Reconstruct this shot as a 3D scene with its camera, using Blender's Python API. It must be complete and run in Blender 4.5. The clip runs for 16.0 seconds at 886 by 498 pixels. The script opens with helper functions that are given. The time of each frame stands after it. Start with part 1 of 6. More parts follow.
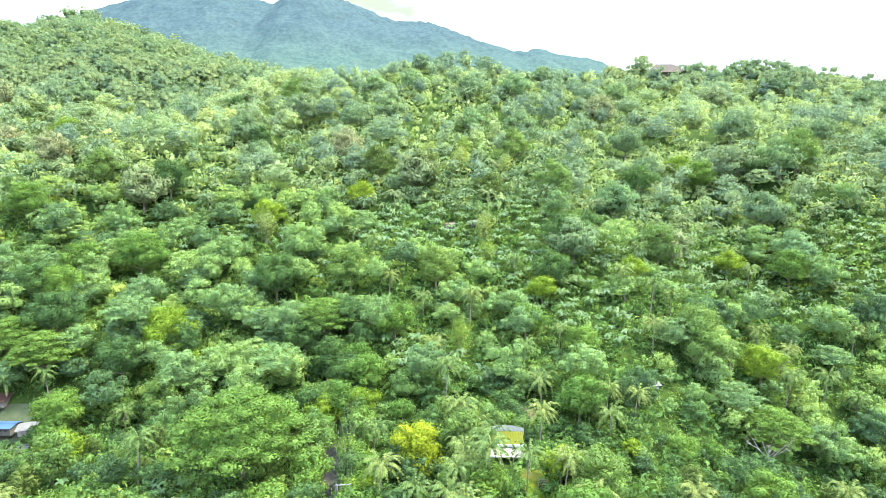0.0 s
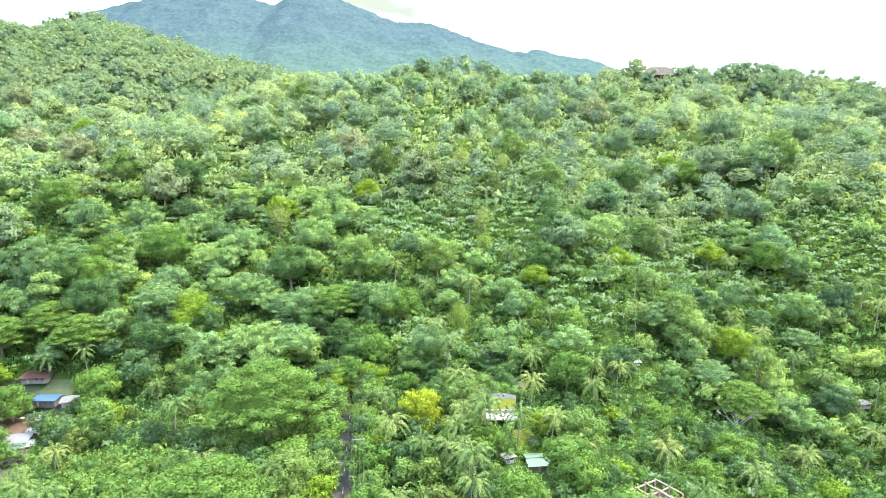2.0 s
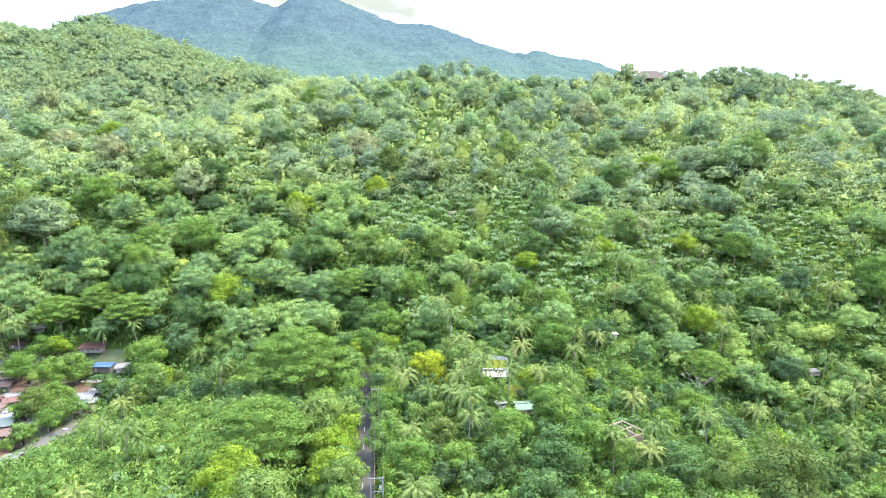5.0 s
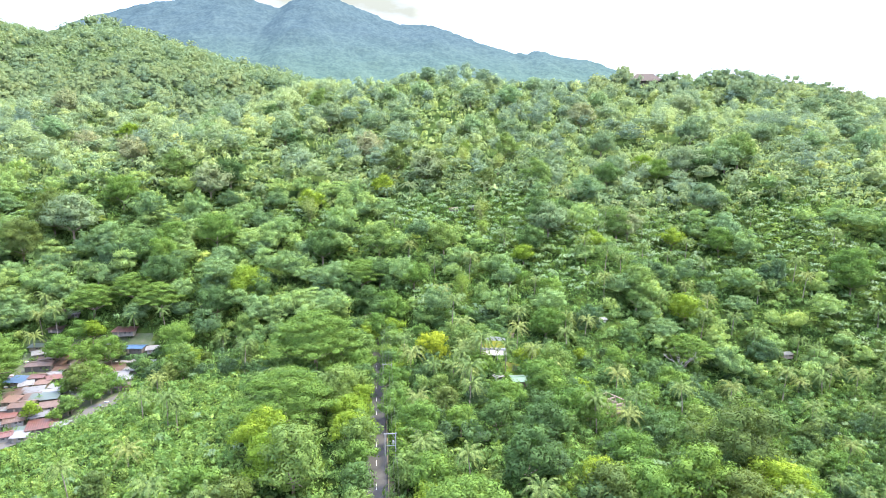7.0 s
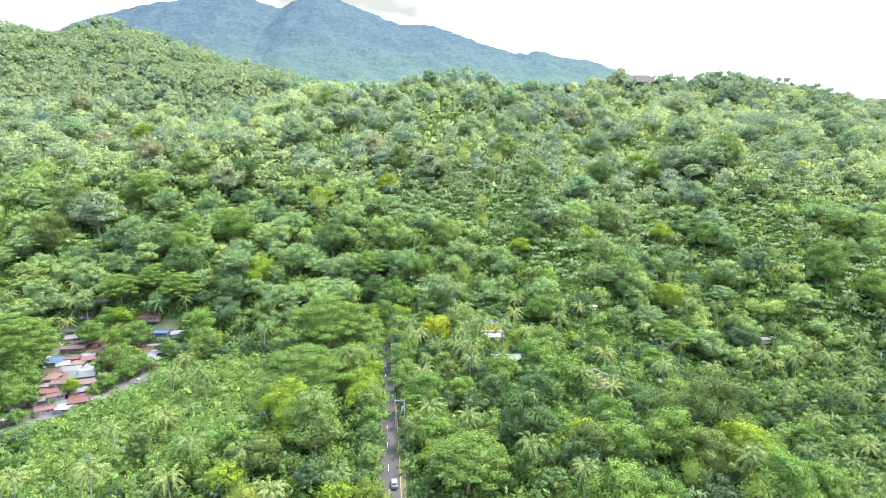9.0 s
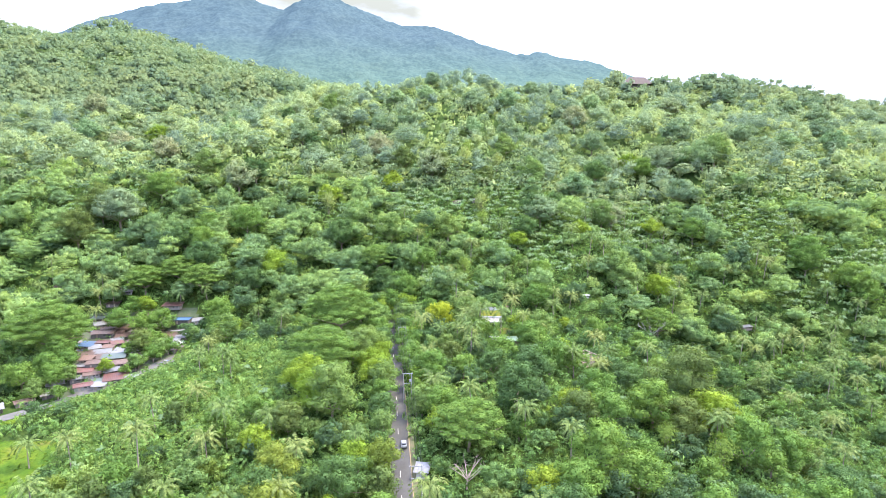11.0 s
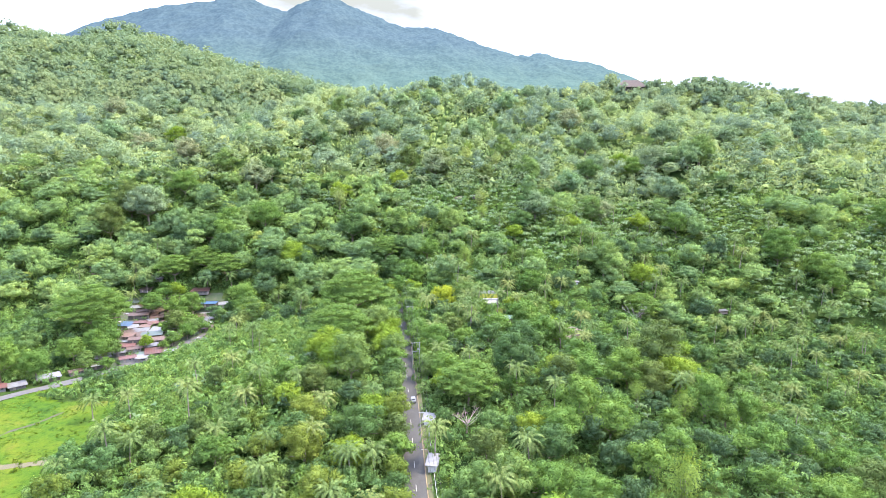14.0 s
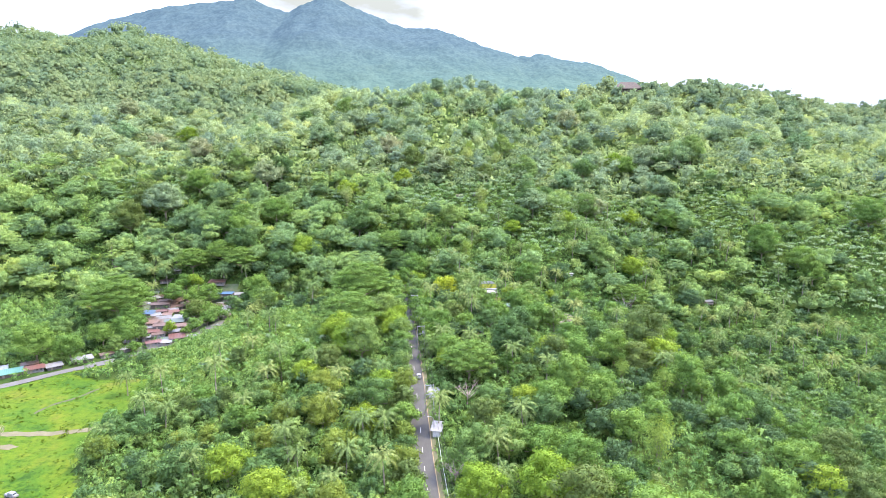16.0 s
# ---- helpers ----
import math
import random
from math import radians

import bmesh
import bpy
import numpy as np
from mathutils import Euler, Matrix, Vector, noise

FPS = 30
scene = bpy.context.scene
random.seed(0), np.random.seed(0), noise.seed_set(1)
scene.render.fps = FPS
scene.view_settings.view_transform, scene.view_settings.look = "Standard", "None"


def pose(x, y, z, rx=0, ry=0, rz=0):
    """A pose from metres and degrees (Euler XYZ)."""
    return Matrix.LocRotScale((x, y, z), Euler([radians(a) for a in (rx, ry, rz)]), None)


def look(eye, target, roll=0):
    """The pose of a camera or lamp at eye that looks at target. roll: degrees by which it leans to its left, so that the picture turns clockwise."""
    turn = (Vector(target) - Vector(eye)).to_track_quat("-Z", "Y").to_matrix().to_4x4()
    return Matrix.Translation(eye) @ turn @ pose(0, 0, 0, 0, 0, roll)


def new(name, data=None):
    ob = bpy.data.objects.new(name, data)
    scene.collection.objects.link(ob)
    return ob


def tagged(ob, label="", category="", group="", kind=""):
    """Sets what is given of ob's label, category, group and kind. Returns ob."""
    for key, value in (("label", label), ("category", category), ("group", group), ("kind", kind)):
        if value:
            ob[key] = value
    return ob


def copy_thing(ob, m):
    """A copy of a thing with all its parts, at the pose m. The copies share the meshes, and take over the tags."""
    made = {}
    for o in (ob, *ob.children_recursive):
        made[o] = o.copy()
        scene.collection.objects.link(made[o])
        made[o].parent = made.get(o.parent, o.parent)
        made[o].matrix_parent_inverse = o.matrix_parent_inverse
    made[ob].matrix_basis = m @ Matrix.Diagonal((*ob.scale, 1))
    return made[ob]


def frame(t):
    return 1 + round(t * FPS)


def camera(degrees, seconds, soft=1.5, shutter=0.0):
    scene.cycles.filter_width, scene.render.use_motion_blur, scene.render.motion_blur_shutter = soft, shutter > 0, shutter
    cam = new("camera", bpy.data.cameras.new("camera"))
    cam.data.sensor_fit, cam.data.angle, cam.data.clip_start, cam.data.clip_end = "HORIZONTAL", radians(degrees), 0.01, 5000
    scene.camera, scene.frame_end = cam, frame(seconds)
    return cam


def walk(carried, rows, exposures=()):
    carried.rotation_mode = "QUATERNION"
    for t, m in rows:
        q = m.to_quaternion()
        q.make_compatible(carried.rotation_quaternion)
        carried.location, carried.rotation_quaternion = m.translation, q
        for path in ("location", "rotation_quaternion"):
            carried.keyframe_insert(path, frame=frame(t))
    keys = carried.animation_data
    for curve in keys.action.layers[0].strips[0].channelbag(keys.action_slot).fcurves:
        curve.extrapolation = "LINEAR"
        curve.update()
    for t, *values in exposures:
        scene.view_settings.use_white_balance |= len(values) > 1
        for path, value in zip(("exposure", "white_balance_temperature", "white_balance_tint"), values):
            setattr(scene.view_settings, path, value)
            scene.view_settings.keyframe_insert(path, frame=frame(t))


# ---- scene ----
cam = camera(69.74, 16.0, soft=0.8)
METRES, EYE, TILT, LEAN, TURN = 200.0, 106.0, -9.3, 0.0, 0.0
ROWS = [
    (0.0, 0.0000, 0.0000, 0.0000, 0.00, 0.00, -0.00),
    (0.5, -0.0004, -0.0295, -0.0047, 0.01, 0.04, 0.00),
    (1.0, -0.0010, -0.0590, -0.0095, 0.01, 0.04, 0.02),
    (1.5, -0.0018, -0.0883, -0.0148, 0.01, 0.04, 0.01),
    (2.0, -0.0018, -0.1182, -0.0197, 0.03, 0.04, 0.03),
    (2.5, -0.0026, -0.1483, -0.0252, 0.04, 0.08, 0.05),
    (3.0, -0.0037, -0.1791, -0.0300, 0.05, 0.07, 0.06),
    (3.5, -0.0041, -0.2103, -0.0349, 0.07, 0.07, 0.05),
    (4.0, -0.0047, -0.2414, -0.0400, 0.08, 0.07, 0.05),
    (6.5, -0.0093, -0.3975, -0.0637, 0.17, 0.05, 0.06),
    (7.0, -0.0108, -0.4295, -0.0685, 0.20, 0.05, 0.04),
    (7.5, -0.0120, -0.4603, -0.0730, 0.21, 0.04, 0.04),
    (8.0, -0.0131, -0.4904, -0.0786, 0.23, 0.04, 0.03),
    (8.5, -0.0136, -0.5207, -0.0830, 0.25, 0.02, 0.03),
    (9.0, -0.0149, -0.5510, -0.0875, 0.25, 0.01, 0.03),
    (11.5, -0.0191, -0.7005, -0.1135, 0.39, 0.05, 0.03),
    (12.0, -0.0197, -0.7302, -0.1183, 0.41, 0.06, 0.02),
    (12.5, -0.0203, -0.7594, -0.1235, 0.43, 0.08, 0.02),
    (13.0, -0.0208, -0.7906, -0.1287, 0.46, 0.10, 0.03),
    (13.5, -0.0214, -0.8209, -0.1341, 0.47, 0.10, 0.03),
    (14.0, -0.0219, -0.8512, -0.1391, 0.48, 0.08, 0.02),
    (14.5, -0.0227, -0.8817, -0.1443, 0.51, 0.07, 0.02),
    (15.0, -0.0236, -0.9127, -0.1498, 0.54, 0.09, 0.01),
    (15.5, -0.0244, -0.9439, -0.1547, 0.55, 0.07, 0.00),
    (16.0, -0.0250, -0.9752, -0.1597, 0.57, 0.09, -0.01),
]
walk(cam, [(t, pose(0, 0, EYE, TILT, LEAN, TURN) @ pose(METRES * x, METRES * y, METRES * z, 90 + pitch, roll, yaw)) for t, x, y, z, yaw, pitch, roll in ROWS], exposures=((0.0, 2.26, 6400, 11), (3.5, 2.21, 6320, 17), (7.0, 2.14, 6230, 24), (16.0, 2.05, 6100, 29)))

# ---- light ----
SUN_EL, SUN_AZ = 60.0, 82.0        # degrees above the horizon; degrees clockwise from +y
world = bpy.data.worlds.new("sky")
scene.world = world
world.use_nodes = True
_n, _l = world.node_tree.nodes, world.node_tree.links
_n.clear()
_out = _n.new("ShaderNodeOutputWorld")
_bg = _n.new("ShaderNodeBackground")
_sky = _n.new("ShaderNodeTexSky")
_sky.sky_type = "NISHITA"
_sky.sun_disc = False
_sky.sun_elevation, _sky.sun_rotation = radians(SUN_EL), radians(SUN_AZ)
_sky.dust_density = 2.5
_co = _n.new("ShaderNodeTexCoord")
_map = _n.new("ShaderNodeMapping")
_map.inputs["Scale"].default_value = (1.0, 1.0, 3.2)
_map.inputs["Location"].default_value = (0.60, 0.0, 0.01)
_cl = _n.new("ShaderNodeTexNoise")
_cl.inputs["Scale"].default_value = 2.6
_cl.inputs["Detail"].default_value = 7.0
_cl.inputs["Roughness"].default_value = 0.48
_rp = _n.new("ShaderNodeValToRGB")
_rp.color_ramp.elements[0].position, _rp.color_ramp.elements[0].color = 0.47, (4.4, 5.3, 6.7, 1)
_rp.color_ramp.elements[1].position, _rp.color_ramp.elements[1].color = 0.60, (8.6, 10.2, 12.8, 1)
# an overcast sky is brightest overhead
_sep = _n.new("ShaderNodeSeparateXYZ")
_up = _n.new("ShaderNodeMapRange")
_up.inputs["From Min"].default_value, _up.inputs["From Max"].default_value = 0.0, 0.75
_up.inputs["To Min"].default_value, _up.inputs["To Max"].default_value = 0.42, 1.4
_dome = _n.new("ShaderNodeVectorMath")
_dome.operation = "SCALE"
_mix = _n.new("ShaderNodeMix")
_mix.data_type = "RGBA"
_mix.inputs[0].default_value = 0.86
_l.new(_co.outputs["Generated"], _map.inputs["Vector"])
_l.new(_map.outputs[0], _cl.inputs["Vector"])
_l.new(_cl.outputs["Fac"], _rp.inputs[0])
_l.new(_sky.outputs[0], _mix.inputs[6])
_l.new(_rp.outputs[0], _mix.inputs[7])
_l.new(_co.outputs["Generated"], _sep.inputs[0])
_l.new(_sep.outputs["Z"], _up.inputs["Value"])
_l.new(_mix.outputs[2], _dome.inputs[0])
_l.new(_up.outputs[0], _dome.inputs["Scale"])
# a grey cloud bank hangs over the mountain
_far = _n.new("ShaderNodeVectorMath")
_far.operation = "DISTANCE"
_wide = _n.new("ShaderNodeMapping")
_wide.inputs["Scale"].default_value = (1.0, 0.3, 2.6)
_l.new(_co.outputs["Generated"], _wide.inputs["Vector"])
_l.new(_wide.outputs[0], _far.inputs[0])
_far.inputs[1].default_value = (math.sin(radians(-8)), 0.3 * math.cos(radians(-8)), 2.6 * math.sin(radians(14.2)))
_rag = _n.new("ShaderNodeMath")
_rag.operation = "MULTIPLY_ADD"
_rag.inputs[1].default_value = -0.30
_fray = _n.new("ShaderNodeTexNoise")
_fray.inputs["Scale"].default_value, _fray.inputs["Detail"].default_value = 9.0, 6.0
_l.new(_map.outputs[0], _fray.inputs["Vector"])
_l.new(_fray.outputs["Fac"], _rag.inputs[0])
_l.new(_far.outputs["Value"], _rag.inputs[2])
_bank = _n.new("ShaderNodeValToRGB")
_bank.color_ramp.elements[0].position, _bank.color_ramp.elements[0].color = 0.0, (0.43, 0.40, 0.26, 1)
_bank.color_ramp.elements[1].position, _bank.color_ramp.elements[1].color = 0.15, (1, 1, 1, 1)
_l.new(_rag.outputs[0], _bank.inputs[0])
_shade = _n.new("ShaderNodeVectorMath")
_shade.operation = "MULTIPLY"
_l.new(_dome.outputs[0], _shade.inputs[0])
_l.new(_bank.outputs[0], _shade.inputs[1])
_l.new(_shade.outputs[0], _bg.inputs["Color"])
_bg.inputs["Strength"].default_value = 0.15
_l.new(_bg.outputs[0], _out.inputs[0])

sun_data = bpy.data.lights.new("sun", "SUN")
sun_data.energy, sun_data.angle, sun_data.color = 3.1, radians(6.0), (1.0, 0.925, 0.62)
sun = new("sun", sun_data)
_d = Vector((math.sin(radians(SUN_AZ)) * math.cos(radians(SUN_EL)), math.cos(radians(SUN_AZ)) * math.cos(radians(SUN_EL)), math.sin(radians(SUN_EL))))
sun.matrix_world = look(_d * 400, (0, 0, 0))


# ---- materials ----
def material(name):
    m = bpy.data.materials.new(name)
    m.use_nodes = True
    nt = m.node_tree
    nt.nodes.clear()
    out = nt.nodes.new("ShaderNodeOutputMaterial")
    b = nt.nodes.new("ShaderNodeBsdfPrincipled")
    nt.links.new(b.outputs[0], out.inputs[0])
    return m, nt.nodes, nt.links, b, out


def ramp(nodes, stops):
    r = nodes.new("ShaderNodeValToRGB")
    e = r.color_ramp.elements
    while len(e) < len(stops):
        e.new(0.5)
    for k, (p, c) in zip(e, stops):
        k.position, k.color = p, (*c, 1)
    return r


def texture(nodes, links, scale, detail=4.0, rough=0.55, kind="Object"):
    c = nodes.new("ShaderNodeTexCoord")
    t = nodes.new("ShaderNodeTexNoise")
    t.inputs["Scale"].default_value, t.inputs["Detail"].default_value, t.inputs["Roughness"].default_value = scale, detail, rough
    links.new(c.outputs[kind], t.inputs["Vector"])
    return t


def mixed(nodes, links, kind, fac, a, b):
    m = nodes.new("ShaderNodeMix")
    m.data_type, m.blend_type = "RGBA", kind
    for slot, v in ((0, fac), (6, a), (7, b)):
        if isinstance(v, bpy.types.NodeSocket):
            links.new(v, m.inputs[slot])
        else:
            m.inputs[slot].default_value = v if slot == 0 else (*v, 1)
    return m.outputs[2]


def bump(nodes, links, b, source, strength=0.4, distance=0.05):
    k = nodes.new("ShaderNodeBump")
    k.inputs["Strength"].default_value, k.inputs["Distance"].default_value = strength, distance
    links.new(source, k.inputs["Height"])
    links.new(k.outputs[0], b.inputs["Normal"])


def leaf_material(name, stops, through_leaf=0.35, rough=0.7, own=False, grain=2.4, gaps=2.0, vary=1.0, glow=(1.24, 1.18, 0.6)):
    """Foliage: the colour runs over the ramp from tree to tree and varies from spray to spray."""
    m, n, l, b, out = material(name)
    if own:
        tint = n.new("ShaderNodeObjectInfo").outputs["Random"]
    else:
        a = n.new("ShaderNodeAttribute")
        a.attribute_name = "tint"
        tint = a.outputs["Fac"]
    r = ramp(n, stops)
    l.new(tint, r.inputs[0])
    g = n.new("ShaderNodeNewGeometry")
    rp = ramp(n, [(0.0, (0.66, 0.70, 0.69)), (0.5, (1.0, 1.0, 1.0)), (1.0, (1.27, 1.24, 1.20))])
    l.new(g.outputs["Random Per Island"], rp.inputs[0])
    c = mixed(n, l, "MULTIPLY", vary, r.outputs[0], rp.outputs[0])
    t = texture(n, l, 0.35, 3.0)
    tr = ramp(n, [(0.3, (0.8, 0.86, 0.84)), (0.7, (1.18, 1.1, 1.0))])
    l.new(t.outputs["Fac"], tr.inputs[0])
    c = mixed(n, l, "MULTIPLY", 1.0, c, tr.outputs[0])
    f = texture(n, l, grain, 3.0, 0.7)
    fr = ramp(n, [(0.34, (0.66, 0.70, 0.70)), (0.5, (1.03, 1.03, 1.03)), (0.66, (1.34, 1.30, 1.27))])
    l.new(f.outputs["Fac"], fr.inputs[0])
    c = mixed(n, l, "MULTIPLY", vary, c, fr.outputs[0])
    bump(n, l, b, f.outputs["Fac"], 0.5, 0.18)
    l.new(c, b.inputs["Base Color"])
    b.inputs["Roughness"].default_value = rough
    b.inputs["Specular IOR Level"].default_value = 0.1
    tl = n.new("ShaderNodeBsdfTranslucent")
    l.new(mixed(n, l, "MULTIPLY", 1.0, c, glow), tl.inputs["Color"])
    ms = n.new("ShaderNodeMixShader")
    ms.inputs[0].default_value = through_leaf
    l.new(b.outputs[0], ms.inputs[1])
    l.new(tl.outputs[0], ms.inputs[2])
    if not gaps:
        l.new(ms.outputs[0], out.inputs[0])
        return m
    # a spray is many small leaves with gaps between them
    v = n.new("ShaderNodeTexVoronoi")
    v.inputs["Scale"].default_value = gaps
    tc = n.new("ShaderNodeTexCoord")
    l.new(tc.outputs["Object"], v.inputs["Vector"])
    vr = ramp(n, [(0.53, (0, 0, 0)), (0.545, (1, 1, 1))])
    l.new(v.outputs["Distance"], vr.inputs[0])
    tp = n.new("ShaderNodeBsdfTransparent")
    mg = n.new("ShaderNodeMixShader")
    l.new(vr.outputs[0], mg.inputs[0])
    l.new(ms.outputs[0], mg.inputs[1])
    l.new(tp.outputs[0], mg.inputs[2])
    l.new(mg.outputs[0], out.inputs[0])
    return m


def plain_material(name, colours, scale=1.0, rough=0.8, metal=0.0, relief=0.3, depth=0.03, vary=0.0):
    """A mottled surface: colours run over two noises; vary: by how much one object differs from the next."""
    m, n, l, b, _ = material(name)
    big, small = texture(n, l, scale, 5.0), texture(n, l, scale * 9, 4.0, 0.65)
    k = len(colours) - 1
    r = ramp(n, [(0.28 + 0.44 * i / max(k, 1), c) for i, c in enumerate(colours)])
    l.new(big.outputs["Fac"], r.inputs[0])
    sr = ramp(n, [(0.3, (0.78, 0.78, 0.78)), (0.7, (1.15, 1.15, 1.15))])
    l.new(small.outputs["Fac"], sr.inputs[0])
    c = mixed(n, l, "MULTIPLY", 1.0, r.outputs[0], sr.outputs[0])
    if vary:
        o = n.new("ShaderNodeObjectInfo")
        vr = ramp(n, [(0.0, (1 - vary,) * 3), (1.0, (1 + vary,) * 3)])
        l.new(o.outputs["Random"], vr.inputs[0])
        c = mixed(n, l, "MULTIPLY", 1.0, c, vr.outputs[0])
    l.new(c, b.inputs["Base Color"])
    b.inputs["Roughness"].default_value, b.inputs["Metallic"].default_value = rough, metal
    bump(n, l, b, small.outputs["Fac"], relief, depth)
    return m


BROAD = [(0.0, (0.073, 0.156, 0.069)), (0.3, (0.104, 0.228, 0.075)), (0.6, (0.159, 0.294, 0.085)), (0.85, (0.215, 0.345, 0.088)), (1.0, (0.255, 0.372, 0.085))]
# hillside leaves paler and bluer than the lowland's, some distance haze put in
M_BROAD = leaf_material("leaves_broad", [(0.0, (0.052, 0.103, 0.051)), (0.16, (0.100, 0.177, 0.084)), (0.36, (0.135, 0.231, 0.092)), (0.6, (0.181, 0.282, 0.097)), (0.85, (0.218, 0.311, 0.097)), (1.0, (0.260, 0.336, 0.092))], 0.4)
M_LOWLAND = leaf_material("leaves_lowland", [(p, (r * 0.66, g * 0.60, v * 0.63)) for p, (r, g, v) in BROAD])
# upland leaves and scrub: distance haze put into the colour, blued and lifted
UPLAND_HAZED = [(0.0, (0.108, 0.172, 0.134)), (0.3, (0.152, 0.232, 0.152)), (0.6, (0.206, 0.290, 0.154)), (0.85, (0.250, 0.328, 0.146)), (1.0, (0.290, 0.354, 0.136))]
M_UPLAND_HAZED = leaf_material("leaves_upland", UPLAND_HAZED, 0.45, grain=1.1, gaps=1.05, vary=0.45, glow=(1.2, 1.14, 0.75))
M_SHRUB_HAZED = leaf_material("leaves_upland_shrub", [(0.0, (0.138, 0.212, 0.122)), (0.5, (0.192, 0.280, 0.132)), (1.0, (0.240, 0.318, 0.134))], 0.45, grain=1.1, gaps=1.05, vary=0.5, glow=(1.2, 1.14, 0.75))
# far woods: haze painted in as blue-grey, with little contrast
M_FAR_HAZED = leaf_material("leaves_far_woods", [(0.0, (0.083, 0.139, 0.089)), (0.5, (0.113, 0.172, 0.093)), (1.0, (0.156, 0.206, 0.095))], 0.4, 0.9, grain=0.4, gaps=0, vary=0.2, glow=(1.15, 1.12, 0.9))
M_SHRUB = leaf_material("leaves_shrub", [(0.0, (0.062, 0.130, 0.042)), (0.5, (0.102, 0.190, 0.054)), (1.0, (0.160, 0.246, 0.064))])
M_BAMBOO = leaf_material("leaves_bamboo", [(0.0, (0.120, 0.200, 0.035)), (1.0, (0.190, 0.250, 0.045))], 0.35, own=True)
M_PALM = leaf_material("fronds", [(0.0, (0.078, 0.132, 0.043)), (0.6, (0.106, 0.160, 0.052)), (1.0, (0.144, 0.182, 0.060))], 0.3, 0.6, own=True, grain=1.2, gaps=0)
M_BANANA = leaf_material("banana_leaves", [(0.0, (0.054, 0.118, 0.044)), (0.6, (0.074, 0.144, 0.054)), (1.0, (0.102, 0.170, 0.070))], 0.4, 0.6, grain=0.8, gaps=0, vary=0.6)
M_BANANA.node_tree.nodes["Principled BSDF"].inputs["Specular IOR Level"].default_value = 0.5
M_BARK = plain_material("bark", [(0.10, 0.075, 0.055), (0.22, 0.18, 0.14)], 2.0, 0.9, 0, 0.7, 0.04, 0.2)
M_PALM_BARK = plain_material("palm_bark", [(0.13, 0.11, 0.085), (0.23, 0.20, 0.165)], 2.0, 0.9, 0, 0.6, 0.03, 0.2)
M_BLEACHED = plain_material("bleached_wood", [(0.24, 0.22, 0.20), (0.36, 0.34, 0.31)], 1.5, 0.9, 0, 0.5, 0.03)
M_DEAD = plain_material("dead_wood", [(0.21, 0.145, 0.135), (0.33, 0.25, 0.235)], 1.5, 0.9, 0, 0.5, 0.03)


# ---- lie of the land ----
def ramp_of(v, xs, ys):
    return np.interp(v, xs, ys)


def soft_noise(x, y, step, seed):
    """Smooth value noise between -1 and 1, with hills about step metres across."""
    gx, gy = x / step, y / step
    ix, iy = np.floor(gx).astype(np.int64), np.floor(gy).astype(np.int64)
    fx, fy = gx - ix, gy - iy
    fx, fy = fx * fx * (3 - 2 * fx), fy * fy * (3 - 2 * fy)

    def corner(a, b):
        h = (a * 374761393 + b * 668265263 + seed * 974634777) & 0x7FFFFFFF
        h = ((h ^ (h >> 13)) * 1274126177) & 0x7FFFFFFF
        return ((h ^ (h >> 16)) & 0xFFFF) / 32767.5 - 1
    return ((corner(ix, iy) * (1 - fx) + corner(ix + 1, iy) * fx) * (1 - fy)
            + (corner(ix, iy + 1) * (1 - fx) + corner(ix + 1, iy + 1) * fx) * fy)


def road_x(y):
    return -13.3 - 0.105 * y


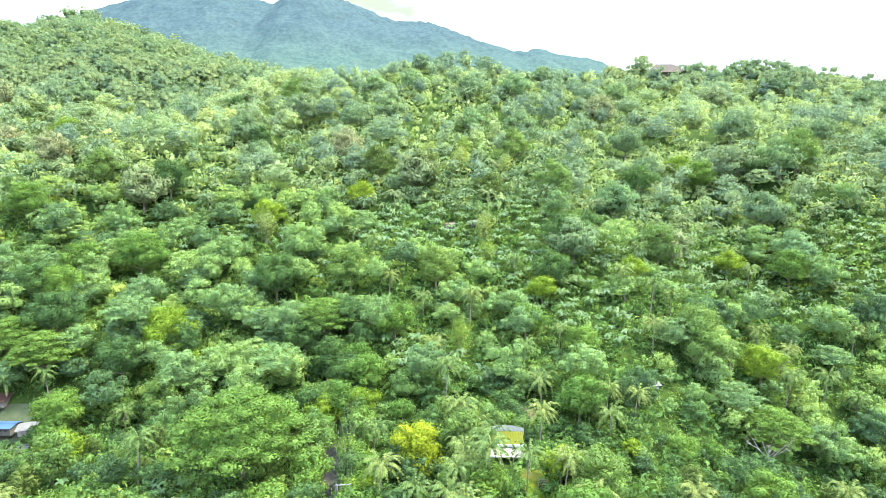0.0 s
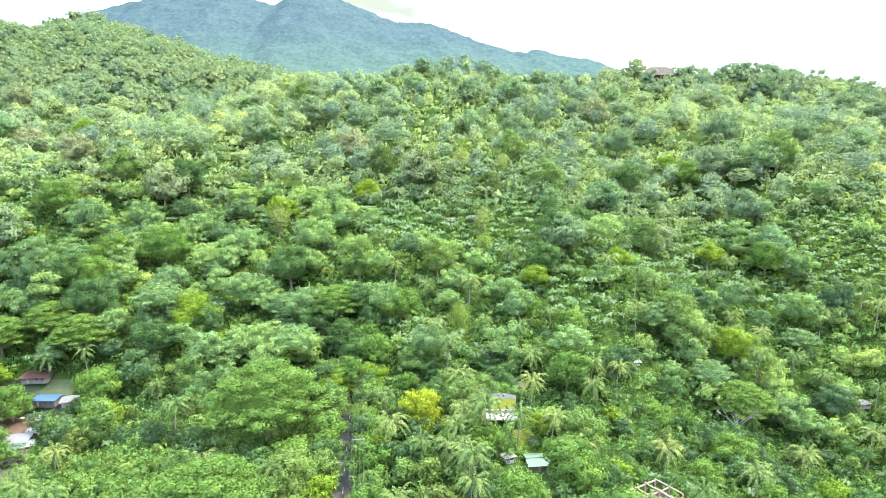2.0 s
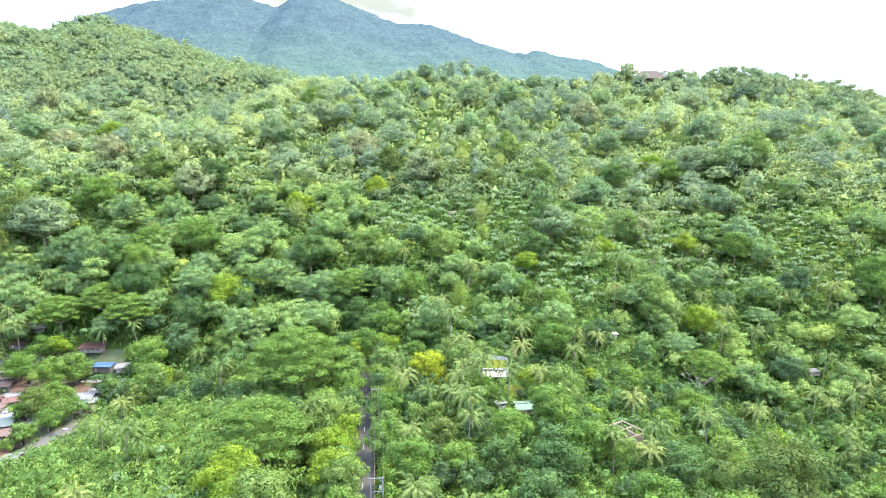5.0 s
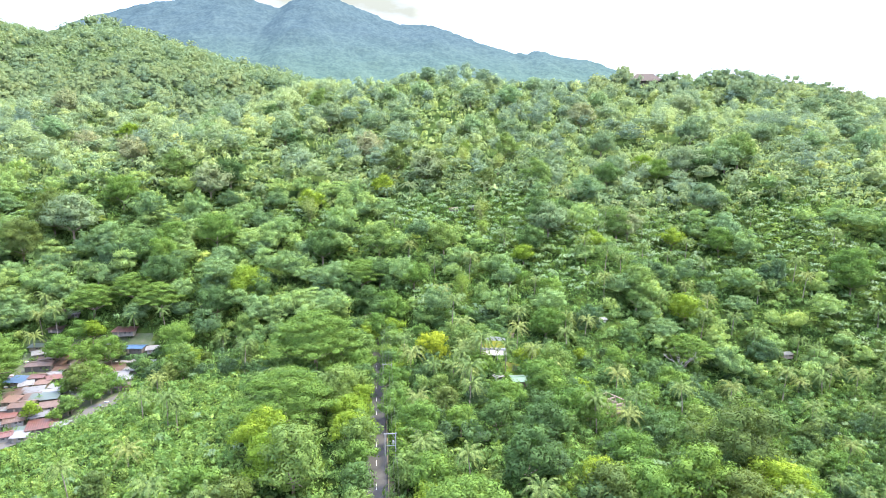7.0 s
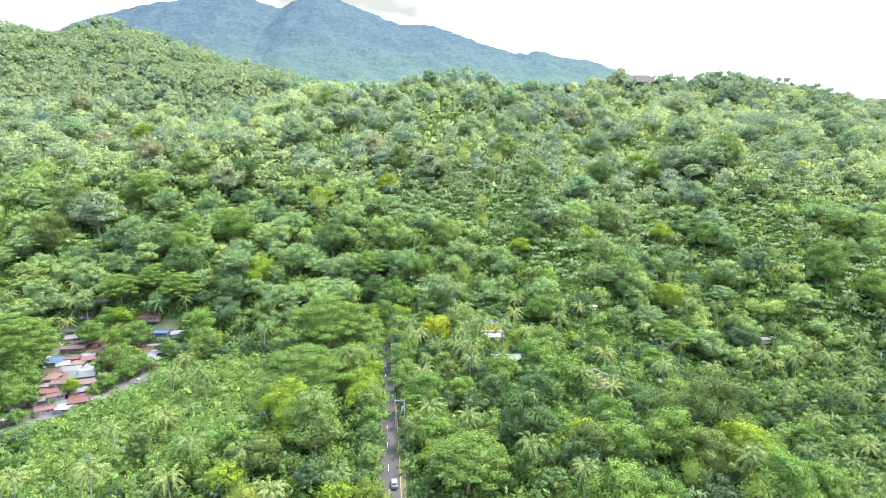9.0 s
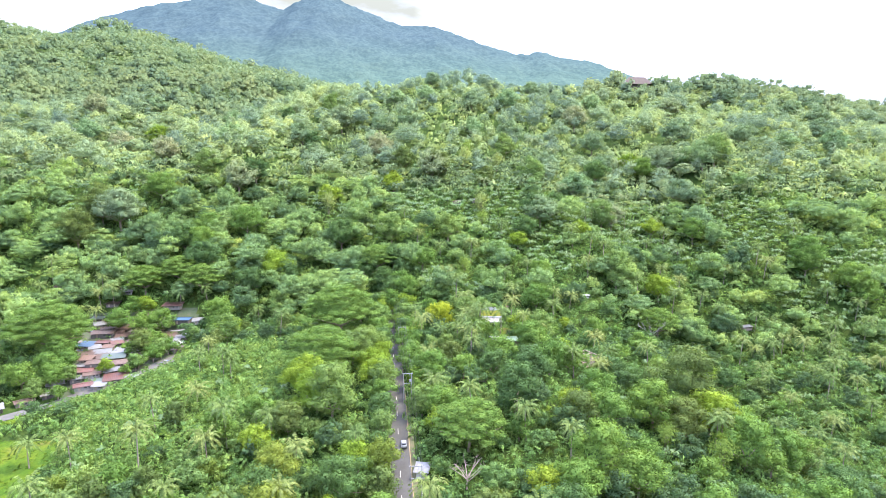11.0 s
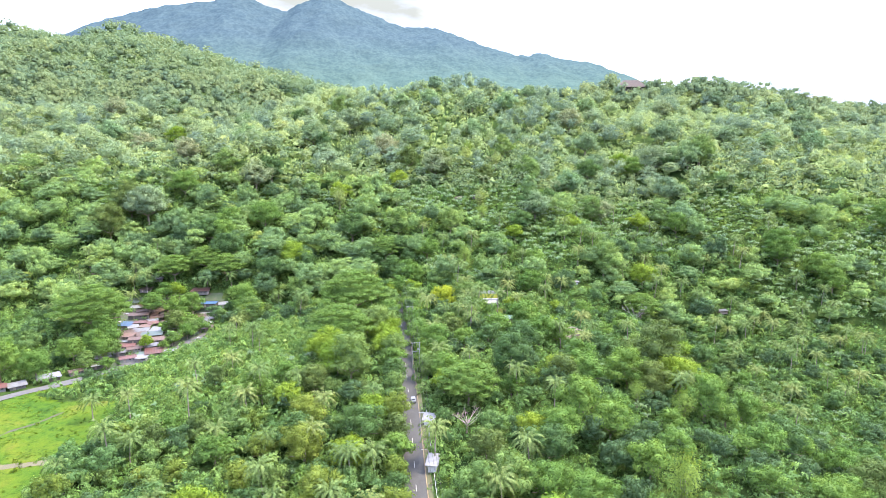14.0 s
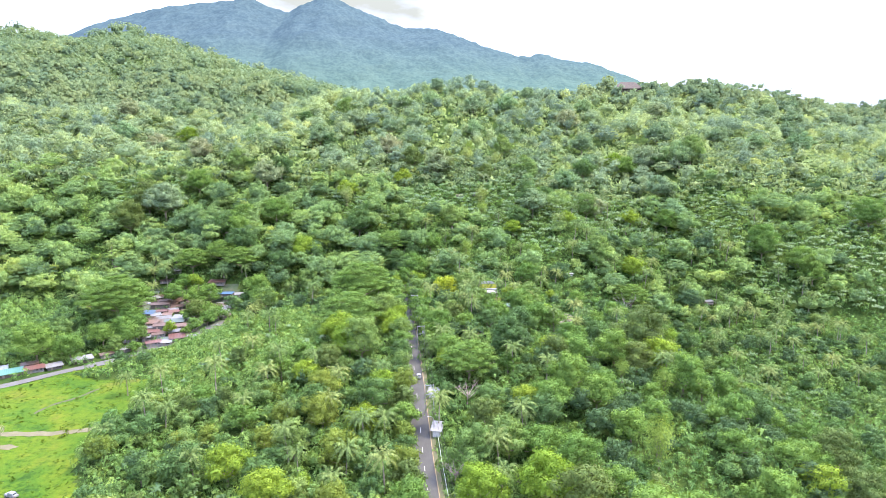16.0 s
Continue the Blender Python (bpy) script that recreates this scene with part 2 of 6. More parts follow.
def ground(x, y):
    """Height of the bare ground: a plain, a gully beside it, the wooded hill and the higher one behind."""
    x, y = np.asarray(x, float), np.asarray(y, float)
    foot = ramp_of(x, [-600, -200, -100, -20, 60, 150, 260, 420, 900], [218, 208, 190, 140, 142, 212, 203, 160, 130])
    crest_y = ramp_of(x, [-600, -150, 60, 260, 540, 1000], [760, 640, 600, 745, 800, 900])
    crest = ramp_of(x, [-600, -300, -230, -165, -60, 60, 260, 340, 420, 540, 700, 1000], [105, 118, 148, 174, 173, 164, 179, 182, 170, 154, 158, 175])
    t = (y - foot) / (crest_y - foot)
    bulge = ramp_of(x, [-300, -150, 0, 120, 220, 400], [0.72, 0.74, 0.98, 1.0, 0.68, 0.8])
    up = np.clip(t, 0, 1) ** bulge
    down = np.clip(1 - 0.9 * np.clip(t - 1, 0, 2), 0.15, 1)
    main = crest * np.where(t < 1, up, down)
    u = x / np.maximum(np.abs(y), 60.0)
    side = ramp_of(u, [-1.2, -0.78, -0.70, -0.62, -0.55, -0.40, -0.27, 0.0, 0.3], [1.04, 1.02, 1.0, 0.95, 1.02, 0.84, 0.69, 0.34, 0.2])
    back = side * ramp_of(y, [205, 290, 390, 613, 1000, 1500, 1850, 2600, 5000], [0, 48, 92, 142, 235, 355, 452, 260, 60])
    z = np.maximum(main, back) + 6 * np.exp(-np.abs(main - back) / 14)
    z = z + np.clip((y - 640) / 250, 0, 1) * np.clip((1650 - y) / 250, 0, 1) * (24 * (np.abs(soft_noise(x, y * 0.6, 170, 13)) - 0.4) + 12 * soft_noise(x, y, 75, 14)) * np.clip((back - main) / 30, 0, 1)
    z = np.where(y > 120, z, 0) * np.clip((y - 120) / 30, 0, 1)
    z = z - 1.5 * np.clip((-60 - x) / 50, 0, 1) * np.clip((225 - y) / 30, 0, 1)
    gully = np.clip((x - 45) / 85, 0, 1)
    gully = gully * gully * (3 - 2 * gully)
    z = z - 22 * gully * np.clip((260 - y) / 110, 0, 1)
    rough = np.clip((y - 170) / 120, 0, 1)
    z = z + rough * (9 * soft_noise(x, y, 95, 3) + 4 * soft_noise(x, y, 41, 5))
    off = np.clip((np.abs(x - road_x(y)) - 5) / 14, 0, 1)
    # the road climbs a spur; the ground falls away from it on both sides
    road_z = ramp_of(y, [-20, 5, 20, 35, 60, 86, 142, 175, 215], [0.0, 0.3, 2.5, 6.0, 9.5, 13.0, 14.4, 15.0, 15.0])
    side = x - road_x(y)
    share = np.where(side < 0, ramp_of(-side, [0, 10, 45, 85, 125, 150], [1.0, 1.0, 0.85, 0.45, 0.12, 0.0]),
                     ramp_of(side, [0, 8, 20, 40, 55, 75, 92, 120, 150], [1.0, 1.0, 1.15, 1.35, 1.32, 0.95, 0.62, 0.25, 0.0]))
    near = np.clip(share / 0.25, 0, 1) * np.clip((y + 25) / 30, 0, 1)
    z = z + near * np.maximum(road_z * share - z, 0)
    flat = np.clip((230 - y) / 40, 0, 1)
    z = z + 0.7 * soft_noise(x, y, 17, 9) * off
    return z * (1 - (1 - off) * flat) + road_z * (1 - off) * flat


def spread(lo, hi, fine_lo, fine_hi, step, growth=1.09):
    """Grid lines: step metres apart in the fine part, wider and wider outside it."""
    v = list(np.arange(fine_lo, fine_hi + 0.1, step))
    s = step
    while v[-1] < hi:
        s *= growth
        v.append(min(v[-1] + s, hi))
    s = step
    while v[0] > lo:
        s *= growth
        v.insert(0, max(v[0] - s, lo))
    return np.array(v)


def quick_mesh(name, V, F, mat, tint=None, smooth=False, normals=None):
    """A mesh of quads from arrays; normals: the way each corner of the foliage faces as part of its clump."""
    me = bpy.data.meshes.new(name)
    V, F = np.asarray(V, np.float32), np.asarray(F, np.int32)
    me.vertices.add(len(V))
    me.vertices.foreach_set("co", V.ravel())
    me.loops.add(F.size)
    me.loops.foreach_set("vertex_index", F.ravel())
    me.polygons.add(len(F))
    me.polygons.foreach_set("loop_start", np.arange(0, F.size, 4, dtype=np.int32))
    me.polygons.foreach_set("use_smooth", np.full(len(F), smooth))
    if tint is not None:
        me.attributes.new("tint", "FLOAT", "POINT").data.foreach_set("value", np.asarray(tint, np.float32))
    if normals is not None:
        me.attributes.new("custom_normal", "FLOAT_VECTOR", "POINT").data.foreach_set("vector", np.asarray(normals, np.float32).ravel())
    me.update(calc_edges=True)
    me.materials.append(mat)
    return me


m_ground, n, l, b, _ = material("grass_and_soil")
t1, t2, t3 = texture(n, l, 0.02, 5.0), texture(n, l, 0.16, 6.0, 0.6), texture(n, l, 1.6, 4.0, 0.7)
# grass and soil colours darkened to stand in for shade between crowns
r1 = ramp(n, [(0.3, (0.014, 0.028, 0.007)), (0.5, (0.026, 0.050, 0.011)), (0.72, (0.044, 0.066, 0.017))])
l.new(t2.outputs["Fac"], r1.inputs[0])
r2 = ramp(n, [(0.35, (0.75, 0.85, 0.8)), (0.65, (1.15, 1.05, 1.0))])
l.new(t1.outputs["Fac"], r2.inputs[0])
r3 = ramp(n, [(0.3, (0.7, 0.75, 0.7)), (0.7, (1.2, 1.15, 1.1))])
l.new(t3.outputs["Fac"], r3.inputs[0])
c = mixed(n, l, "MULTIPLY", 1.0, mixed(n, l, "MULTIPLY", 1.0, r1.outputs[0], r2.outputs[0]), r3.outputs[0])
rs = ramp(n, [(0.68, (0, 0, 0)), (0.76, (1, 1, 1))])
l.new(texture(n, l, 0.09, 6.0, 0.6).outputs["Fac"], rs.inputs[0])
c = mixed(n, l, "MIX", rs.outputs[0], c, (0.06, 0.046, 0.028))
l.new(c, b.inputs["Base Color"])
b.inputs["Roughness"].default_value = 0.95
b.inputs["Specular IOR Level"].default_value = 0.05
bump(n, l, b, t3.outputs["Fac"], 0.8, 0.3)
M_GROUND = m_ground

gx, gy = spread(-4200, 4200, -240, 300, 5.0), spread(-1500, 4700, -70, 420, 5.0)
XX, YY = np.meshgrid(gx, gy)
V = np.stack([XX, YY, ground(XX, YY)], -1).reshape(-1, 3)
_i = np.arange(len(gx) * len(gy)).reshape(len(gy), len(gx))
F = np.stack([_i[:-1, :-1], _i[:-1, 1:], _i[1:, 1:], _i[1:, :-1]], -1).reshape(-1, 4)
tagged(new("ground", quick_mesh("ground", V, F, M_GROUND, smooth=True)), "green grass, weeds and bare soil of a plain rising to hills", "ground", kind="structure")

# the far mountain: a long massif with named shoulders (bearing, height above the plain, half width)
m_far, n, l, b, out = material("hazed_forest_slope")
ta, tb = texture(n, l, 0.006, 5.0, 0.65), texture(n, l, 0.04, 3.0, 0.75)
# blue of distance haze put into the colour, strongest at summits; greener foot
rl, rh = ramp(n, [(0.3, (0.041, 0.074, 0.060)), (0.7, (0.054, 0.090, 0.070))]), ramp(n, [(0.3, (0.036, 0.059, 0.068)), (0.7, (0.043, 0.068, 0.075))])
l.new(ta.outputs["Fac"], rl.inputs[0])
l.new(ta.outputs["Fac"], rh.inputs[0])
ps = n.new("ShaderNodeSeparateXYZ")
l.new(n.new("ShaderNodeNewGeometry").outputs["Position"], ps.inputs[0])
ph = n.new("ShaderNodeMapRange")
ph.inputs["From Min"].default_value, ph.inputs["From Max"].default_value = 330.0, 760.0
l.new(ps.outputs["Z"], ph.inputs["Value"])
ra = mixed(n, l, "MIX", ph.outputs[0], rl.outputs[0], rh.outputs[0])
rb = ramp(n, [(0.38, (0.82, 0.85, 0.88)), (0.62, (1.17, 1.14, 1.10))])
l.new(tb.outputs["Fac"], rb.inputs[0])
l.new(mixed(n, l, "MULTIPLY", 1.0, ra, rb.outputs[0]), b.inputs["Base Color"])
b.inputs["Roughness"].default_value = 1.0
b.inputs["Specular IOR Level"].default_value = 0.0
bump(n, l, b, tb.outputs["Fac"], 0.5, 6.0)
M_MOUNTAIN = m_far


def mountain_height(x, y):
    """Ridges fanning down from the summits."""
    crest = ramp_of(x, [-3200, -2450, -2200, -1820, -1440, -1340, -1180, -1060, -910, -790, -540, -300, -70, 280, 450, 600, 780, 880, 1250, 1700, 3200],
                    [560, 800, 876, 960, 984, 1012, 945, 905, 985, 1012, 902, 808, 795, 672, 625, 640, 598, 596, 470, 370, 200])
    d = np.abs(y - 4150) / 1500
    fall = np.clip(1 - d, 0, 1) ** 0.8
    z = (crest + 78) * fall
    rib = 1 - np.abs(soft_noise(x, y * 0.22, 190, 21))
    z += (rib - 0.6) * 11 * np.clip(d * 4, 0, 1) * np.clip(fall * 3, 0, 1)
    z += 15 * soft_noise(x, y, 120, 22) * np.clip(d * 5, 0.0, 1) + 9 * soft_noise(x, y, 43, 23) + 6 * soft_noise(x, y, 19, 24)
    return z


gx, gy = np.linspace(-3300, 3300, 330), np.linspace(2500, 4700, 110)
XX, YY = np.meshgrid(gx, gy)
V = np.stack([XX, YY, mountain_height(XX, YY) - 15], -1).reshape(-1, 3)
_i = np.arange(len(gx) * len(gy)).reshape(len(gy), len(gx))
F = np.stack([_i[:-1, :-1], _i[:-1, 1:], _i[1:, 1:], _i[1:, :-1]], -1).reshape(-1, 4)
tagged(new("backdrop_mountain", quick_mesh("backdrop_mountain", V, F, M_MOUNTAIN, smooth=True)), "distant forested mountain, tinted blue-green by haze, with two rounded summits", "mountain", kind="structure")


# ---- foliage shapes ----
rng = np.random.default_rng(7)


def sprays(P, N, size, r, even=0.72):
    """Leaf sprays: one folded kite-shaped quad at each point of P, facing roughly along N."""
    k = len(P)
    soft = N / (np.linalg.norm(N, axis=1)[:, None] + 1e-9)
    N = N + r.normal(0, 0.40, (k, 3))
    N /= np.linalg.norm(N, axis=1)[:, None]
    soft = even * soft + (1 - even) * N
    soft /= np.linalg.norm(soft, axis=1)[:, None] + 1e-9
    a = np.cross(N, r.normal(0, 1, (k, 3)))
    a /= np.linalg.norm(a, axis=1)[:, None] + 1e-9
    c = np.cross(N, a)
    s = (size * r.uniform(0.6, 1.35, k))[:, None]
    w = s * r.uniform(0.45, 0.8, k)[:, None]
    V = np.stack([P - a * s * 0.5, P - c * w * 0.5 + N * s * 0.12, P + a * s * 0.6 - N * s * 0.1, P + c * w * 0.5 + N * s * 0.12], 1).reshape(-1, 3)
    return V, np.arange(4 * k).reshape(-1, 4), np.repeat(soft, 4, 0)


def ball_quads(n=2):
    """A unit sphere of 6 n n quads."""
    V, F = [], []
    g = np.linspace(-1, 1, n + 1)
    for ax in range(3):
        for sg in (-1, 1):
            o = len(V)
            for p in g:
                for q in g:
                    v = np.zeros(3)
                    v[ax], v[(ax + 1) % 3], v[(ax + 2) % 3] = sg, p, q
                    V.append(v / np.linalg.norm(v))
            for i in range(n):
                for j in range(n):
                    f = [o + i * (n + 1) + j, o + (i + 1) * (n + 1) + j, o + (i + 1) * (n + 1) + j + 1, o + i * (n + 1) + j + 1]
                    F.append(f if sg > 0 else f[::-1])
    return np.array(V), np.array(F)


BALL_V, BALL_F = ball_quads(1)
HEART_V, HEART_F = ball_quads(2)


def join(parts):
    """Several shapes as one; each is vertices and quads, and for foliage the normals too."""
    V, F, N, o = [], [], [], 0
    for v, f, *n in parts:
        V.append(v)
        F.append(f + o)
        N += n
        o += len(v)
    return (np.concatenate(V), np.concatenate(F)) + ((np.concatenate(N),) if N else ())


def crown(seed, lobes, leaves, size, flat=0.75, lobe=0.36, spread_out=0.72, low=-0.25, core=0.8, core_all=True, heart=None, even=0.72, up=0.35):
    """A crown of radius 1 about its centre: lobes over a dome, each with leaf sprays round a dense heart."""
    r = np.random.default_rng(seed)
    C, R = [], []
    for i in range(lobes):
        a = 2.4 * i + r.uniform(-0.5, 0.5)
        h = low + (1 - low) * ((i + 0.5) / lobes) ** 0.8 if lobes > 1 else 0.0
        rad = math.sqrt(max(0.0, 1 - max(h, 0) ** 2)) * spread_out * r.uniform(0.75, 1.15)
        if h < 0:
            rad = spread_out * r.uniform(0.85, 1.1)
        rad *= r.uniform(0.62, 1.2)
        C.append((rad * math.cos(a), rad * math.sin(a), h * flat * 0.75 + r.uniform(-0.17, 0.15)))
        R.append(lobe * r.uniform(0.7, 1.25))
    C, R = np.array(C), np.array(R)
    parts = []
    per = R ** 2 / (R ** 2).sum()
    for c, q, p in zip(C, R, per):
        k = max(4, int(leaves * p * 1.5))
        d = r.normal(0, 1, (k, 3))
        d /= np.linalg.norm(d, axis=1)[:, None]
        d = d[d[:, 2] > -0.55]
        P = c + d * q * np.array([1, 1, 0.8]) * r.uniform(0.8, 1.08, len(d))[:, None]
        inside = (np.linalg.norm(P[:, None] - C[None], axis=2) < R[None] * 0.72).any(1)
        P, d = P[~inside], d[~inside]
        if len(P):
            parts.append(sprays(P, d + np.array([0, 0, up]), size, r, even))
        if core_all:
            parts.append((c + BALL_V * q * core * np.array([1, 1, 0.8]) * (1 + r.uniform(-0.12, 0.12, (len(BALL_V), 1))), BALL_F, (BALL_V + [0, 0, up]) / np.linalg.norm(BALL_V + [0, 0, up], axis=1)[:, None]))
    hv, hf = (HEART_V, HEART_F) if heart is None else heart
    parts.append((np.array([0, 0, -0.04]) + hv * np.array([spread_out, spread_out, flat * 0.5]) * 0.86, hf, hv))
    return join(parts)


def umbrella_crown(seed, leaves, size, lobes=34):
    """A wide flat-topped crown of radius 1 in layered plates."""
    r = np.random.default_rng(seed)
    parts = []
    for i in range(lobes):
        a, q = 2.4 * i, math.sqrt((i + 0.5) / lobes)
        c = np.array([0.88 * q * math.cos(a), 0.88 * q * math.sin(a), 0.62 * (1 - q ** 2.4) + r.uniform(-0.06, 0.06)])
        w = r.uniform(0.13, 0.22)
        k = leaves // lobes
        d = r.normal(0, 1, (k, 3)) * np.array([1, 1, 0.6])
        d[:, 2] = np.abs(d[:, 2]) - 0.1
        d /= np.linalg.norm(d, axis=1)[:, None]
        parts.append(sprays(c + d * w * np.array([1, 1, 0.45]) * r.uniform(0.85, 1.1, (k, 1)), d * 0.7 + np.array([0, 0, 0.9]), size, r))
        parts.append((c + BALL_V * w * np.array([0.9, 0.9, 0.35]), BALL_F, BALL_V))
    parts.append((np.array([0, 0, 0.1]) + HEART_V * np.array([0.72, 0.72, 0.3]), HEART_F, HEART_V))
    return join(parts)


def plume_crown(seed, culms, leaves, size):
    """A bamboo clump of height 1: arching feathered culms from one foot."""
    r = np.random.default_rng(seed)
    parts = []
    for i in range(culms):
        a, lean = 2.4 * i + r.uniform(-0.3, 0.3), r.uniform(0.08, 0.55)
        h = r.uniform(0.75, 1.05)
        t = r.uniform(0.18, 1.0, leaves // culms) ** 0.7
        out = lean * t ** 2.0
        top = h * (t - 0.32 * lean * np.clip(t - 0.5, 0, 1) ** 2 * 4)
        P = np.stack([out * math.cos(a), out * math.sin(a), top], 1) + r.normal(0, 1, (len(t), 3)) * (0.05 + 0.055 * np.sin(t * 3))[:, None]
        d = np.stack([np.full(len(t), math.cos(a)), np.full(len(t), math.sin(a)), np.full(len(t), 0.8)], 1)
        parts.append(sprays(P, d, size, r))
    return join(parts)


def tube(points, radii, sides=6):
    """A tapered stem of quads along points."""
    P = np.array(points, float)
    V, F = [], []
    for i, p in enumerate(P):
        t = P[min(i + 1, len(P) - 1)] - P[max(i - 1, 0)]
        t /= np.linalg.norm(t)
        a = np.cross(t, (0.3, 0.9, 0.1))
        a /= np.linalg.norm(a)
        c = np.cross(t, a)
        for k in range(sides):
            w = 2 * math.pi * k / sides
            V.append(p + radii[i] * (math.cos(w) * a + math.sin(w) * c))
    for i in range(len(P) - 1):
        for k in range(sides):
            q = (k + 1) % sides
            F.append([i * sides + k, i * sides + q, (i + 1) * sides + q, (i + 1) * sides + k])
    return np.array(V), np.array(F)


def tree_trunk(seed, height, girth, reach, limbs=5):
    """Trunk to half the height, then limbs that fan out into the crown."""
    r = np.random.default_rng(seed)
    fork = height * 0.45
    parts = [tube([(0, 0, -0.8), (0.05, 0, fork * 0.5), (0.1, 0.05, fork)], [girth * 1.35, girth, girth * 0.85])]
    for i in range(limbs):
        a = 2 * math.pi * i / limbs + r.uniform(-0.4, 0.4)
        d = np.array([math.cos(a), math.sin(a), 0])
        q = reach * r.uniform(0.55, 0.85)
        parts.append(tube([(0.1, 0.05, fork * 0.95), d * q * 0.45 + [0, 0, fork + (height - fork) * 0.35], d * q + [0, 0, fork + (height - fork) * r.uniform(0.55, 0.8)]],
                          [girth * 0.6, girth * 0.38, girth * 0.12], 5))
    return join(parts)


def frond(length, droop, rise, pairs, width, r):
    """A feather frond along +x: a rib and pairs of leaflets that hang a little."""
    t = np.linspace(0, 1, pairs + 1)
    x = length * (t - 0.18 * droop * t ** 2)
    z = length * (rise * t - (rise + droop) * 0.62 * t ** 2.1)
    V, F = [], []
    for i in range(pairs):
        w = width * math.sin(math.pi * (0.14 + 0.80 * (i + 0.5) / pairs)) * r.uniform(0.85, 1.15)
        step = length / pairs
        for s in (-1, 1):
            o = len(V)
            p0, p1 = np.array([x[i], 0.0, z[i]]), np.array([x[i + 1], 0.0, z[i + 1]])
            tip = np.array([step * 0.9, s * w * 0.85, -w * r.uniform(0.35, 0.8)])
            V += [p0, p0 + (p1 - p0) * 0.78, p0 + (p1 - p0) * 0.5 + tip, p0 + tip * 0.96]
            F.append([o, o + 1, o + 2, o + 3])
    return np.array(V), np.array(F)


def palm_head(seed, fronds, pairs, length=5.7):
    r = np.random.default_rng(seed)
    parts = []
    for i in range(fronds):
        a = 2.4 * i + r.uniform(-0.25, 0.25)
        k = i / fronds
        v, f = frond(length * r.uniform(0.85, 1.1), r.uniform(0.45, 0.75) + 0.55 * (1 - k), 1.9 * k - 0.25, pairs, 0.66, r)
        c, s = math.cos(a), math.sin(a)
        parts.append((v @ np.array([[c, s, 0], [-s, c, 0], [0, 0, 1]]), f))
    return join(parts)


def banana_clump(seed, stems, leaf=2.3, segments=3):
    """Banana plants in a clump: broad blades that rise and arch over."""
    r = np.random.default_rng(seed)
    parts = []
    for s in range(stems):
        px, py = r.uniform(-1.2, 1.2, 2) * (stems > 1)
        h = r.uniform(1.4, 2.8)
        for i in range(6):
            a, rise = 2.4 * i + r.uniform(-0.3, 0.3), r.uniform(0.7, 2.0)
            L = leaf * r.uniform(0.75, 1.15)
            V, F = [], []
            for j in range(segments + 1):
                t = j / segments
                w = 0.36 * math.sin(math.pi * (0.12 + 0.84 * t)) * L / 2.3
                d, z = L * t * (1 - 0.15 * t), h + L * (rise * t - (rise + 0.3) * 0.75 * t * t)
                V += [(d, -w, z - 0.1), (d, 0, z), (d, w, z - 0.1)]
            for j in range(segments):
                o = 3 * j
                F += [[o, o + 3, o + 4, o + 1], [o + 1, o + 4, o + 5, o + 2]]
            c, q = math.cos(a), math.sin(a)
            parts.append((np.array(V) @ np.array([[c, q, 0], [-q, c, 0], [0, 0, 1]]) + [px, py, 0], np.array(F)))
    return join(parts)


def plant(shapes, X, Y, Z, R, H, tint):
    """Many plants as one pair of arrays: shapes turned, scaled by R across and H up, and set down."""
    r = np.random.default_rng(len(X))
    Vs, Fs, Ts, Ns, o = [], [], [], [], 0
    which = r.integers(0, len(shapes), len(X))
    for k, (sv, sf, *sn) in enumerate(shapes):
        i = np.nonzero(which == k)[0]
        if not len(i):
            continue
        a = r.uniform(0, 6.28, len(i))
        c, s = np.cos(a)[:, None], np.sin(a)[:, None]
        x, y, z = sv[:, 0][None], sv[:, 1][None], sv[:, 2][None]
        P = np.stack([X[i][:, None] + (x * c - y * s) * R[i][:, None], Y[i][:, None] + (x * s + y * c) * R[i][:, None], Z[i][:, None] + z * H[i][:, None]], -1)
        Vs.append(P.reshape(-1, 3))
        Fs.append((sf[None] + (np.arange(len(i)) * len(sv))[:, None, None] + o).reshape(-1, 4))
        Ts.append(np.repeat(tint[i], len(sv)))
        for q in sn:
            x, y, z = q[:, 0][None], q[:, 1][None], q[:, 2][None]
            Ns.append(np.stack([x * c - y * s, x * s + y * c, z + 0 * c], -1).reshape(-1, 3))
        o += len(i) * len(sv)
    return np.concatenate(Vs), np.concatenate(Fs), np.concatenate(Ts), (np.concatenate(Ns) if Ns else None)


def stuff(name, label, category, mat, *planted):
    V, F, T, N, o = [], [], [], [], 0
    for v, f, t, q in planted:
        V.append(v)
        F.append(f + o)
        T.append(t)
        N.append(q)
        o += len(v)
    N = None if N[0] is None else np.concatenate(N)
    return tagged(new(name, quick_mesh(name, np.concatenate(V), np.concatenate(F), mat, np.concatenate(T), smooth=True, normals=N)), label, category, kind="stuff")


# ---- where things grow ----
def in_field(x, y, pad=0.0):
    """The open meadow beside the side road."""
    edge = -129.5 - 10 * np.clip((y - 8) / 40, -1, 1) + 5 * soft_noise(x, y, 14, 31) + pad
    lane = x - side_road_x(y)
    return ((x < edge) & (y > -240) & (y < np.where(lane > 2.5 - pad, 86, 72 - 0.1 * (x + 150)) + 5 * soft_noise(x, y, 12, 32))) | ((lane > 2.5 - pad) & (lane < 11 + 5 * soft_noise(x, y, 9, 34)) & (y > 55) & (y < 126))


def side_road_x(y):
    """The side road that runs along the village."""
    return np.interp(y, [20, 62, 72, 82, 92, 102, 117, 134, 146, 175], [-272, -222, -211, -200, -191, -181, -172, -151, -141, -128])


